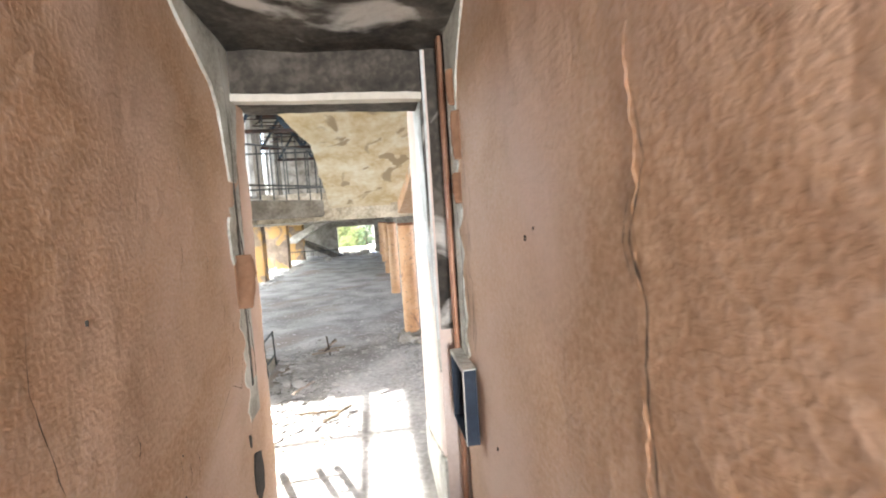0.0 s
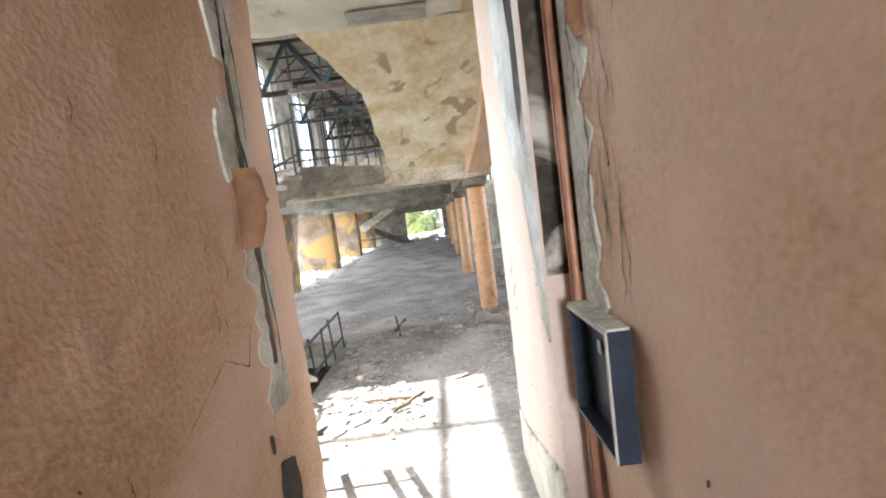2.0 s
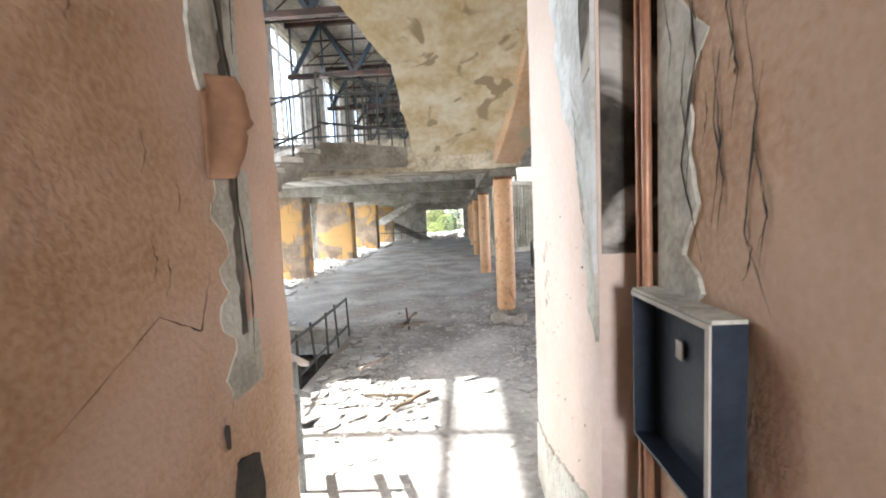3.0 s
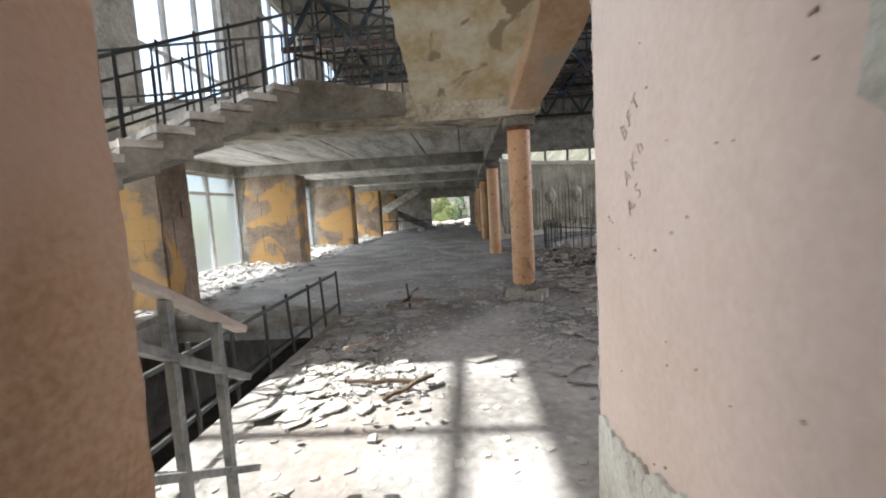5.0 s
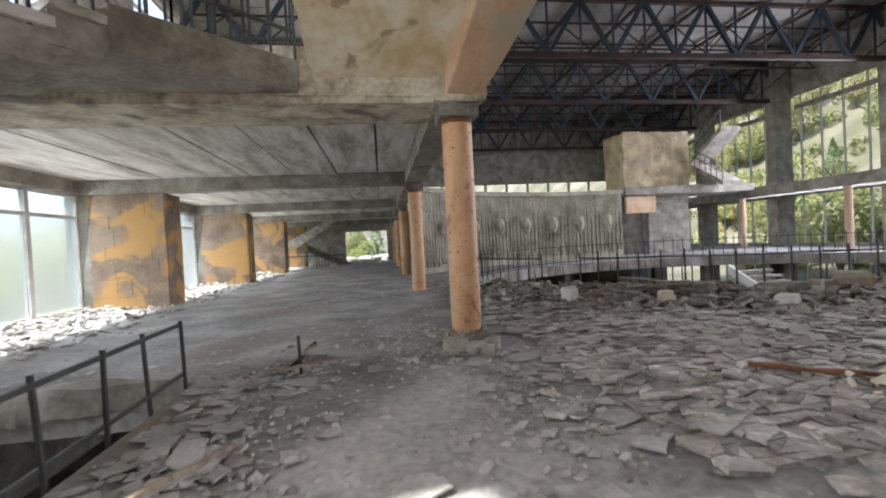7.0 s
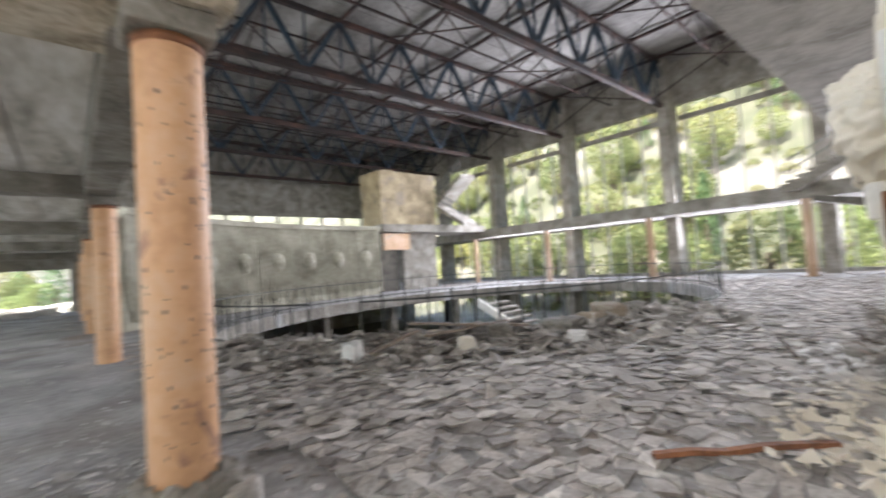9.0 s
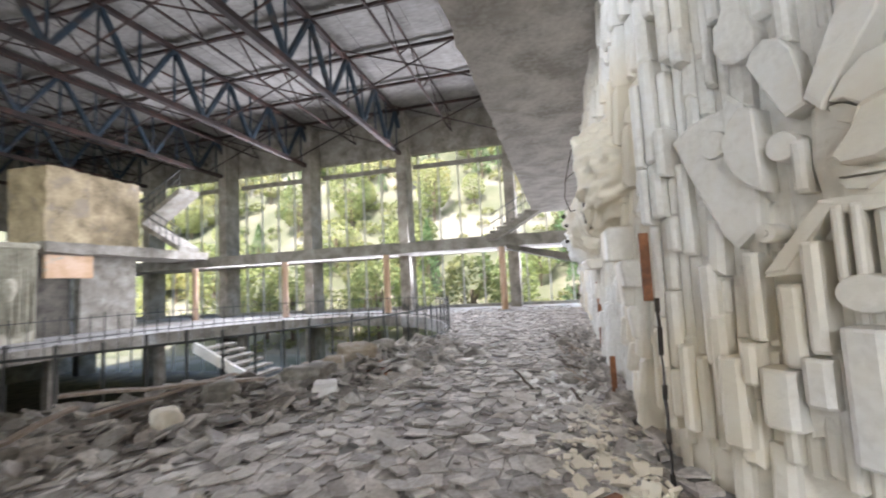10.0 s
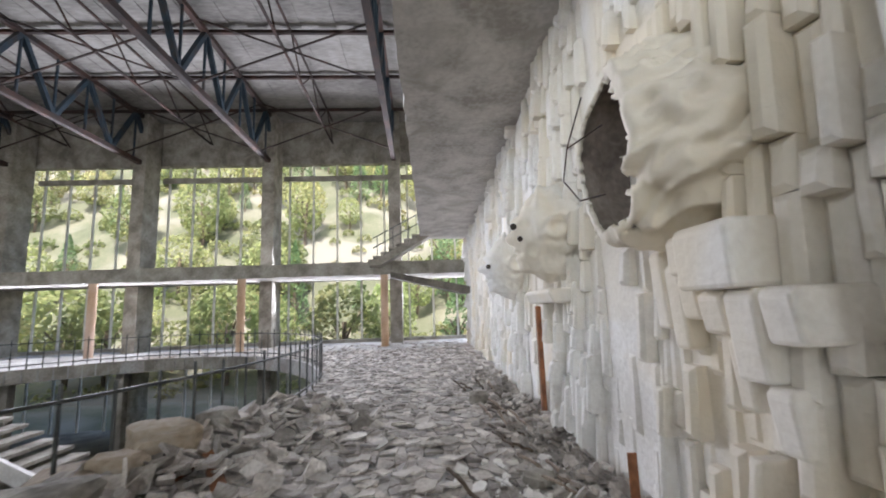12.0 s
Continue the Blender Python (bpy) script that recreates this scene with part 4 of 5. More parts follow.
def ground_z(x, y):
    z = -3.7
    if x > 36:
        z += (x - 36) * 0.85
    if x < -14:
        z += min(2.0, (-14 - x) * 0.1)
    if y > 60:
        z += (y - 60) * 0.15
    return min(z, 140) 


rows = [[bm.verts.new((x, y, ground_z(x, y))) for y in gy] for x in gx]
for i in range(len(gx) - 1):
    for j in range(len(gy) - 1):
        bm.faces.new((rows[i][j], rows[i + 1][j], rows[i + 1][j + 1], rows[i][j + 1]))
part("ground", bm, GRASS, None, "grassy ground rising to a wooded hill", kind="structure")


boxes("pavement_far", RAWPLASTER, None, (-7.0, 4.0, 42.2, 54.0, -0.5, -0.06), kind="structure")


def crown_mesh(bm, rng, rx, rz, z0, count, cone=False):
    for k in range(count):
        a, u = rng.uniform(0, 2 * math.pi), rng.random()
        h = rng.random()
        r = rx * ((1 - h) ** 0.8 if cone else math.sin(math.pi * (0.08 + 0.84 * h)) ** 0.6) * (0.5 + 0.55 * math.sqrt(u))
        p = Vector((r * math.cos(a), r * math.sin(a), z0 + rz * h))
        size = rng.uniform(0.18, 0.42) * rx * 0.24
        t = Vector((rng.gauss(0, 1), rng.gauss(0, 1), rng.gauss(0, 1))).normalized() * size
        o = Vector((rng.gauss(0, 1), rng.gauss(0, 1), rng.gauss(0, 0.6))).normalized() * size
        vs = [bm.verts.new(p + d) for d in (t, o, -t, -o * 0.8)]
        bm.faces.new(vs)


def tree(cone, seed):
    rng = random.Random(seed)
    th = empty("conifer_tree" if cone else "leafy_tree", (0, 0, -50), "dark green conifer on the hillside" if cone else "yellow-green autumn tree on the hillside", "tree", "trees outside")
    bm = bmesh.new()
    bar(bm, (0, 0, -0.5), (0.2, 0.1, 4.5), 0.18, n=7)
    for k in range(5):
        a = k * 1.3
        bar(bm, (0.1, 0, 2 + 0.4 * k), (1.3 * math.cos(a), 1.3 * math.sin(a), 3.4 + 0.5 * k), 0.06, n=5)
    part("trunk", bm, BARK, th)
    bm = bmesh.new()
    crown_mesh(bm, rng, 1.7 if cone else 2.6, 7.5 if cone else 5.5, 1.0 if cone else 1.6, 1300, cone)
    part("crown", bm, CONIFER if cone else LEAF, th)
    return th


kinds = [tree(True, 1), tree(False, 2), tree(False, 3), tree(False, 4)]
rng = random.Random(11)
for k in range(300):
    if k < 250:
        x, y = 34 + 62 * rng.random() ** 1.1, rng.uniform(-25, 80)
    elif k < 290:
        x, y = rng.uniform(-30, -12), rng.uniform(4, 60)
    else:
        x, y = rng.uniform(-8, 3), rng.uniform(58, 80)
    src = kinds[0] if rng.random() < 0.22 else rng.choice(kinds[1:])
    sc = rng.uniform(0.4, 0.8) if k % 3 else rng.uniform(0.7, 1.1)
    m = pose(x, y, ground_z(x, y), 0, 0, rng.uniform(0, 360))
    c = copy_thing(src, m)
    c.scale = (sc, sc, sc * rng.uniform(0.9, 1.25))
for i, src in enumerate(kinds):
    src.location = (34, 6 + 8 * i, ground_z(34, 0))

bm = bmesh.new()
for k in range(620):
    x, y = 33 + 60 * rng.random(), rng.uniform(-25, 80)
    r = rng.uniform(0.5, 1.5)
    g = ground_z(x, y)
    for j in range(130):
        u = Vector((rng.gauss(0, 1), rng.gauss(0, 1), abs(rng.gauss(0, 0.8)))).normalized() * r * (0.6 + 0.4 * rng.random())
        p = Vector((x, y, g)) + u
        t1 = Vector((rng.gauss(0, 1), rng.gauss(0, 1), rng.gauss(0, 1))).normalized() * 0.16 * r
        t2 = Vector((rng.gauss(0, 1), rng.gauss(0, 1), rng.gauss(0, 1))).normalized() * 0.14 * r
        bm.faces.new([bm.verts.new(p + q) for q in (t1, t2, -t1, -t2)])
part("hillside_bushes", bm, LEAF, None, "yellow-green bushes covering the hillside", kind="stuff")

# ---- broken tiles and rubble over the floor ----
def shard(bm, rng, x, y, z, r, t, tilt=0.15):
    n = rng.choice((4, 4, 5, 6))
    a0 = rng.uniform(0, 6.28)
    m = Matrix.Translation((x, y, z)) @ Euler((rng.gauss(0, tilt), rng.gauss(0, tilt), a0)).to_matrix().to_4x4()
    pts = [(r * rng.uniform(0.55, 1.1) * math.cos(6.283 * k / n), r * rng.uniform(0.55, 1.1) * math.sin(6.283 * k / n)) for k in range(n)]
    a = [bm.verts.new(m @ Vector((px, py, 0))) for px, py in pts]
    b = [bm.verts.new(m @ Vector((px, py, t))) for px, py in pts]
    for k in range(n):
        bm.faces.new((a[k], a[(k + 1) % n], b[(k + 1) % n], b[k]))
    bm.faces.new(b)
    bm.faces.new(a[::-1])


def on_floor(x, y, grow=0.15):
    if ((x - EC[0]) / (EA + grow)) ** 2 + ((y - EC[1]) / (EB + grow)) ** 2 < 1:
        return False
    return not (-5.3 < x < -2.1 and 3.7 < y < 9.9)


rng = random.Random(3)
verts_bm = bmesh.new()
hall = bpy.data.objects["floor_hall"]
singles = 0
def plates(bm, rng, x0, x1, y0, y1, px, py, keep):
    """Cracked, loose paving: uneven plates side by side with open joints."""
    nx, ny = int((x1 - x0) / px), int((y1 - y0) / py)
    lat = [[(x0 + (i + rng.uniform(-0.46, 0.46)) * px, y0 + (j + rng.uniform(-0.46, 0.46)) * py) for j in range(ny + 1)] for i in range(nx + 1)]
    for i in range(nx):
        for j in range(ny):
            q = [lat[i][j], lat[i + 1][j], lat[i + 1][j + 1], lat[i][j + 1]]
            cx, cy = sum(p[0] for p in q) / 4, sum(p[1] for p in q) / 4
            if rng.random() > keep or not on_floor(cx, cy) or cy < 7.35 - 0.03 * cx + max(0, 4.6 - cx) * -0.5:
                continue
            s, z = rng.uniform(0.86, 1.0), rng.uniform(0.002, 0.03)
            gx, gy = rng.gauss(0, 0.06), rng.gauss(0, 0.06)
            sets = ([0, 1, 2, 3],) if rng.random() < 0.6 else ([0, 1, 2], [0, 2, 3])
            for idx in sets:
                pts = [(cx + (q[k][0] - cx) * s, cy + (q[k][1] - cy) * s) for k in idx]
                lo = [bm.verts.new((x, y, z - 0.02)) for x, y in pts]
                hi = [bm.verts.new((x, y, z + 0.008 + gx * (x - cx) + gy * (y - cy))) for x, y in pts]
                n = len(pts)
                for k in range(n):
                    bm.faces.new((lo[k], lo[(k + 1) % n], hi[(k + 1) % n], hi[k]))
                bm.faces.new(hi)
                z += 0.006


cracked = bmesh.new()
plates(cracked, rng, 1.6, 20.0, 7.0, 15.0, 0.145, 0.115, 0.9)
part("cracked_paving", cracked, TILE, None, "cracked loose grey-brown paving plates on the hall floor", kind="stuff")
for k in range(5200):
    x, y = rng.uniform(1.0, 23), 5.6 + 14 * rng.random() ** 1.5
    if x < 4 and y < 7.6 + (x - 1) * 0.1 and rng.random() < 0.7:
        continue
    if y < 7.2 and x > 3 or not on_floor(x, y):
        continue
    near = math.dist((x, y), (2, 8.5)) < 7
    if 2.6 < x < 6.4 and 7.9 < y < 10.2 and singles < 290 and k % 3:
        single = bmesh.new()
        shard(single, rng, x, y, rng.uniform(0.0, 0.03), rng.uniform(0.06, 0.15), rng.uniform(0.008, 0.02), 0.1)
        part("tile_piece", single, TILE_ONE, hall)
        singles += 1
        continue
    shard(verts_bm, rng, x, y, rng.uniform(0.0, 0.035), 0.03 + 0.12 * rng.random() ** 1.6, rng.uniform(0.006, 0.018), 0.1)
part("tile_rubble", verts_bm, TILE, None, "broken grey floor tiles and plaster shards strewn on the floor", kind="stuff")

# ---- corridor: pipes, box, peeled plaster ----
pipes = empty("wall_pipes", (0.6, 3.38, 0), "brown painted pipes running up the wall", "pipe")
for x, y, r in ((0.62, 3.33, 0.018), (0.615, 3.38, 0.014), (0.64, 3.425, 0.02)):
    bm = bmesh.new()
    bar(bm, (x + 0.006, y - 0.006, -0.1), (x - 0.004, y, 4.4), r, n=10)
    part("pipe", bm, COPPER, pipes, smooth=True)
settle(pipes)
cab = empty("wall_box", (0.6, 3.1, 1.58), "dark blue open steel box fixed to the corridor wall", "box")
bm = bmesh.new()
X, Y, Z, T = (-0.045, 0.045), (-0.29, 0.2), (-0.25, 0.29), 0.01
outer = [bm.verts.new((x, y, z)) for x in X for y, z in ((Y[0], Z[0]), (Y[1], Z[0]), (Y[1], Z[1]), (Y[0], Z[1]))]
inner = [bm.verts.new((x, y, z)) for x in (X[0], X[1] - T) for y, z in ((Y[0] + T, Z[0] + T), (Y[1] - T, Z[0] + T), (Y[1] - T, Z[1] - T), (Y[0] + T, Z[1] - T))]
for k in range(4):
    n = (k + 1) % 4
    bm.faces.new((outer[k], outer[n], outer[4 + n], outer[4 + k]))
    bm.faces.new((inner[k], inner[4 + k], inner[4 + n], inner[n]))
    bm.faces.new((outer[k], inner[k], inner[n], outer[n]))
bm.faces.new(outer[4:])
bm.faces.new(inner[4:])
part("box_body", bm, BLACKBOX, cab)
bm = bmesh.new()
box(bm, X[0] - 0.006, X[0], Y[0], Y[0] + 0.02, Z[0], Z[1])
box(bm, X[0] - 0.006, X[0], Y[0] + 0.02, Y[1], Z[1] - 0.015, Z[1])
part("box_lip", bm, WHITEPAINT, cab, "scuffed pale edge")
bm = bmesh.new()
box(bm, 0.02, 0.026, -0.02, 0.02, 0.1, 0.16)
part("box_latch", bm, WHITEPAINT, cab, "small pale latch")
bm = bmesh.new()
box(bm, X[0], X[1], Y[0], Y[1], Z[1] + 0.001, Z[1] + 0.012)
part("box_dust", bm, RAWPLASTER, cab, "layer of plaster dust")


def rag(cy, cz, h, w, seed, n=26):
    """An uneven outline (y, z), taller than wide."""
    out = []
    for k in range(n):
        a = 2 * math.pi * k / n
        r = 1 + 0.28 * noise.noise((math.cos(a) * 1.7 + seed, math.sin(a) * 1.7, seed)) + 0.16 * noise.noise((math.cos(a) * 6 + seed, math.sin(a) * 6, seed))
        c, s = math.cos(a), math.sin(a)
        out.append((cy + w * r * (abs(c) ** 0.7) * (1 if c > 0 else -1), cz + h * r * (abs(s) ** 0.7) * (1 if s > 0 else -1)))
    return out


def patch(name, x0, x1, pts, material, label):
    bm = bmesh.new()
    prism(bm, pts, "x", x0, x1)
    return part(name, bm, material, None, label, kind="structure")


def strip(z0, z1, ya, yb, jag, seed, n=60):
    """A long upright strip (y, z) with a ragged edge on its first side."""
    a = [(ya + jag * (noise.noise((k * 0.35, seed, 0)) + 0.5 * noise.noise((k * 1.3, seed, 4))), z0 + (z1 - z0) * k / n) for k in range(n + 1)]
    return a + [(yb, z1), (yb, z0)]


def flap(at, h, w, seed, out, material=PEACH, lift=0.06):
    """A curled flake of paint and plaster: it leaves the wall along one edge."""
    bm = bmesh.new()
    n, m = 18, 6
    g = []
    for j in range(n + 1):
        v = j / n
        ww = w * (0.05 + 1.5 * v ** 0.8 * (1 - 0.97 * v) ** 0.45) * (1 + 0.35 * noise.noise((seed, v * 4, 0)) + 0.3 * noise.noise((seed, v * 11, 5)))
        g.append([bm.verts.new((out * (0.004 + lift * (i / m) ** 2), ww * i / m, h * (v - 0.5))) for i in range(m + 1)])
    for j in range(n):
        for i in range(m):
            bm.faces.new((g[j][i], g[j][i + 1], g[j + 1][i + 1], g[j + 1][i]))
    ob = part("plaster_flake", bm, material, None, "curled peach plaster flake on the corridor wall", smooth=True)
    ob["category"] = "flake"
    md = ob.modifiers.new("thickness", "SOLIDIFY")
    md.thickness, md.offset = 0.006, -1
    ob.location = at
    return ob


def crack(x, pts, w, seed, name="crack_wall"):
    """A thin dark open line in a wall, widening and narrowing."""
    bm = bmesh.new()
    fine = []
    for (ya, za), (yb, zb) in zip(pts, pts[1:]):
        for k in range(6):
            u = k / 6
            fine.append((ya + (yb - ya) * u + 0.012 * noise.noise((za * 9 + u * 5, seed, 1)), za + (zb - za) * u))
    fine.append(pts[-1])
    left, right = [], []
    for k, (y, z) in enumerate(fine):
        ww = w * (0.35 + abs(noise.noise((k * 0.7, seed, 3))) * 1.6) * math.sin(math.pi * (0.05 + 0.9 * k / (len(fine) - 1)))
        left.append(bm.verts.new((x, y - ww, z)))
        right.append(bm.verts.new((x, y + ww, z)))
    for k in range(len(fine) - 1):
        bm.faces.new((left[k], left[k + 1], right[k + 1], right[k]))
    return part(name, bm, DARK, None, "dark crack in the plaster", kind="structure")


# left wall end: a long strip of bared grey plaster with dark splits
patch("bare_strip", -1.03, -1.018, strip(1.45, 4.45, 3.4, 3.66, 0.12, 2), RAWPLASTER, "bared grey plaster strip along the wall end")
patch("bare_patch", -1.03, -1.004, rag(3.34, 2.86, 0.16, 0.05, 5), RAWPLASTER, "grey bared patch")
patch("dark_split", -1.03, -1.014, strip(1.7, 4.1, 3.5, 3.545, 0.05, 21), CONC_DARK, "dark split in the bared plaster")
crack(-1.0, [(3.42, 4.3), (3.5, 3.6), (3.46, 3.1), (3.56, 2.7), (3.52, 2.3), (3.58, 1.9), (3.56, 1.6)], 0.02, 1)
crack(-1.0, [(3.54, 3.9), (3.6, 3.3), (3.58, 2.9)], 0.012, 7)
crack(-1.002, [(2.62, 1.7), (3.0, 1.9), (3.2, 1.8), (3.28, 2.0)], 0.006, 3)
crack(-1.005, [(1.4, 2.75), (1.38, 2.5), (1.45, 2.2), (1.5, 1.9)], 0.0025, 4)
patch("hole_wall", -1.03, -1.006, rag(3.46, 1.0, 0.2, 0.11, 9), DARK, "dark hole in the plaster")
patch("hole_wall", -1.03, -1.007, rag(3.32, 1.34, 0.05, 0.012, 3), DARK, "dark chip in the plaster")
flap((-1.018, 3.34, 2.55), 0.4, 0.22, 3, 1, lift=0.1, material=FLAKE)
# right wall end
patch("bare_strip", 0.648, 0.67, strip(1.2, 4.45, 3.08, 3.3, 0.12, 9), RAWPLASTER, "bared grey plaster strip beside the pipes")
crack(0.646, [(3.12, 3.0), (3.06, 2.6), (3.14, 2.3), (3.02, 2.0)], 0.01, 13)
crack(0.65, [(2.86, 2.7), (2.8, 2.4), (2.84, 2.1), (2.74, 1.9)], 0.006, 14)
for k in range(9):
    y, z = 2.78 + 0.055 * k, 2.0 + 0.9 * ((k * 37) % 10) / 10
    crack(0.65 if y < 3.07 else 0.646, [(y, z + 0.5), (y + 0.03, z + 0.32), (y - 0.02, z + 0.15), (y + 0.01, z)], 0.004 + 0.001 * (k % 4), 70 + k)
crack(0.65, [(2.98, 2.6), (2.94, 2.35), (2.98, 2.1)], 0.006, 15)
crack(0.65, [(1.0, 3.35), (0.93, 3.05), (1.0, 2.85), (0.93, 2.7), (0.94, 2.5), (0.9, 2.2), (0.92, 1.9), (0.86, 1.5)], 0.006, 16)
bm = bmesh.new()
grid = []
for k in range(91):
    z = 1.2 + 2.2 * k / 90
    free = 0.91 + 0.045 * (z - 1.5) + 0.05 * noise.noise((z * 3.5, 4, 0)) + 0.04 * abs(noise.noise((z * 7, 8, 0))) + 0.02 * noise.noise((z * 21, 8, 0))
    lift = 0.001 + 0.016 * abs(noise.noise((z * 4.5, 1, 6))) * math.sin(math.pi * k / 90)
    grid.append([bm.verts.new((0.672 - (0.013 + lift) * (c / 6) ** 1.6, free + 0.3 * (1 - c / 6), z)) for c in range(7)] + [bm.verts.new((0.672, free + 0.012, z))])
for a, b in zip(grid, grid[1:]):
    for c in range(7):
        bm.faces.new((a[c], a[c + 1], b[c + 1], b[c]))
part("blister_edge", bm, PEACH, None, "torn edge of peach plaster lifting off the wall", smooth=False, kind="structure")
for y, z, h, w in ((2.92, 3.5, 0.34, 0.1), (2.98, 3.14, 0.22, 0.1), (3.0, 3.85, 0.26, 0.12)):
    ob = flap((0.658, y, z), h, w, y * 7 + z, -1, lift=0.05, material=FLAKE)
crack(0.6525, [(1.0, 2.98), (1.03, 2.84), (0.99, 2.74)], 0.0025, 31)
crack(0.6525, [(0.94, 2.36), (0.91, 2.2), (0.93, 2.02)], 0.0025, 33)
rng = random.Random(21)
for k in range(8):
    side = k % 2
    y, z = rng.uniform(1.4, 3.1), rng.uniform(1.4, 3.2)
    h, w = rng.uniform(0.006, 0.014), rng.uniform(0.0015, 0.003)
    if side:
        patch("chip_wall", 0.652, 0.67, rag(y, z, h, w, k, 10), DARK, "small dark chip in the plaster")
    else:
        patch("chip_wall", -1.03, -1.011, rag(y, z, h, w, k, 10), DARK, "small dark chip in the plaster")
# fine splits in the paint
for k in range(16):
    y, z = 3.35 - 1.5 * rng.random() ** 1.8, rng.uniform(1.3, 3.3)
    crack(-0.9985, [(y, z + 0.07), (y + 0.015, z), (y - 0.01, z - 0.07)], 0.003, 120 + k)
for k in range(14):
    y, z = rng.uniform(2.7, 3.1), rng.uniform(1.9, 3.3)
    crack(0.6465, [(y, z + 0.09), (y - 0.015, z), (y + 0.01, z - 0.08)], 0.004, 170 + k)
# white plaster round the opening
slab("trim_lintel", WHITEWASH, (-1.02, 0.6, 3.58, 3.7, 3.93, 3.985), "pale plaster edge of the lintel", amp=0.006)
patch("bare_patch", 0.496, 0.52, [(3.56, 1.9), (3.6, 2.05), (3.66, 2.15), (3.72, 2.3), (3.8, 2.36), (3.83, 2.5), (3.95, 2.6), (4.05, 2.66), (4.1, 2.85), (4.2, 3.0), (4.16, 3.15), (4.3, 3.3), (4.26, 3.6), (4.35, 4.0), (4.3, 4.6), (3.55, 4.6)], BLUEPL, "pale bluish bared plaster on the wall end")
patch("bare_patch", -1.03, -1.0, [(2.5, 4.33), (2.75, 4.18), (3.0, 4.05), (3.2, 3.94), (3.3, 3.8), (3.36, 3.5), (3.4, 3.3), (3.55, 3.3), (3.72, 3.9), (3.72, 4.33)], RAWPLASTER, "bared grey plaster by the ceiling")
patch("bare_patch", 0.645, 0.67, [(2.6, 4.33), (2.8, 4.1), (2.95, 3.9), (3.0, 3.7), (3.3, 3.6), (3.3, 4.33)], RAWPLASTER, "bared grey plaster by the ceiling")
# pink wall end: peeled foot, bared top, marks, scratched letters
foot = [(3.56 + 0.03 * k, 0.8 - 0.32 * min(1, k / 40) + 0.05 * noise.noise((k * 0.3, 1, 0)) + 0.03 * noise.noise((k * 1.1, 2, 0))) for k in range(52)]
patch("bare_patch", 0.495, 0.52, foot + [(5.11, 0.0), (3.56, 0.0)], RAWPLASTER, "bared pale plaster at the foot of the wall")
for k in range(16):
    y, z = 3.8 + 0.08 * k, 0.62 - 0.012 * k
    crack(0.4935, [(y, z), (y + 0.03, z - 0.06), (y - 0.01, z - 0.13)], 0.003, 60 + k)
patch("bare_patch", 0.5, 0.52, [(3.56, 1.6), (3.56, 3.0), (3.8, 3.0), (3.74, 2.6), (3.8, 2.3), (3.7, 2.1), (3.74, 1.95), (3.66, 1.85), (3.68, 1.72), (3.6, 1.66)], RAWPLASTER, "bared bluish plaster patch")
for k in range(34):
    y, z = rng.uniform(3.7, 4.95), rng.uniform(0.55, 2.2)
    if k > 28:
        y, z = rng.uniform(4.7, 4.95), rng.uniform(1.3, 1.55)
    patch("chip_wall", 0.508, 0.53, rag(y, z, rng.uniform(0.0015, 0.005), rng.uniform(0.002, 0.006), k, 10), SCRATCH, "small dark chip in the plaster")
for text, y, z, size in (("B F T", 4.72, 1.8, 0.09), ("A K h", 4.7, 1.62, 0.09), ("A. S", 4.67, 1.5, 0.09)):
    cu = bpy.data.curves.new("letters", "FONT")
    cu.body, cu.size, cu.extrude = text, size, 0.001
    cu.offset = -0.0015
    ob = new("scratched_letters", cu)
    tagged(ob, "faint grey letters scratched on the pink wall", "graffiti", "", "structure")
    cu.materials.append(SCRATCH)
    ob.matrix_world = Matrix.Translation((0.511, y, z)) @ Matrix(((0, 0, -1, 0), (-1, 0, 0, 0), (0, 1, 0, 0), (0, 0, 0, 1))) @ pose(0, 0, 0, 0, 0, 38)
patch("soot_patch", 0.49, 0.5, [(3.56, 2.75), (3.66, 2.72), (3.7, 3.0), (3.68, 3.3), (3.74, 3.6), (3.72, 4.0), (3.8, 4.5), (3.56, 4.5)], SOOT, "black sooty stain by the pipes")
for k in range(9):
    z = 1.75 + 0.11 * k
    crack(0.4945 if z > 1.9 else 0.511, [(3.6 + 0.02 * k, z), (3.66 + 0.025 * k, z + 0.1), (3.64 + 0.03 * k, z + 0.22)], 0.004, 40 + k)
# chipped edge of the pink wall
bm = bmesh.new()
for k in range(34):
    z = rng.uniform(0.1, 3.1)
    r = 0.006 + 0.03 * rng.random() ** 3
    p = rag(5.118, z + rng.uniform(-0.04, 0.04), 1.2 * r, 0.4 * r + 0.002, k, 12)
    prism(bm, p, "x", 0.511, 0.53)
part("trim_chipped_edge", bm, RAWPLASTER, None, "chipped pale corner of the wall end", kind="structure")

# ceiling lamp under the flight landing
lampo = empty("ceiling_light", (-0.35, 6.85, 4.93), "dirty white fluorescent light fitting under the landing", "lamp")
bm = bmesh.new()
box(bm, -0.5, 0.5, -0.14, 0.14, 0, 0.04)
part("lamp_housing", bm, WHITEPAINT, lampo, bevel=0.008)
for y in (-0.1, -0.03, 0.05, 0.11):
    bm = bmesh.new()
    bar(bm, (-0.5, y, -0.015), (0.5, y, -0.015), 0.015, n=8)
    part("lamp_rib", bm, WHITEPAINT, lampo)

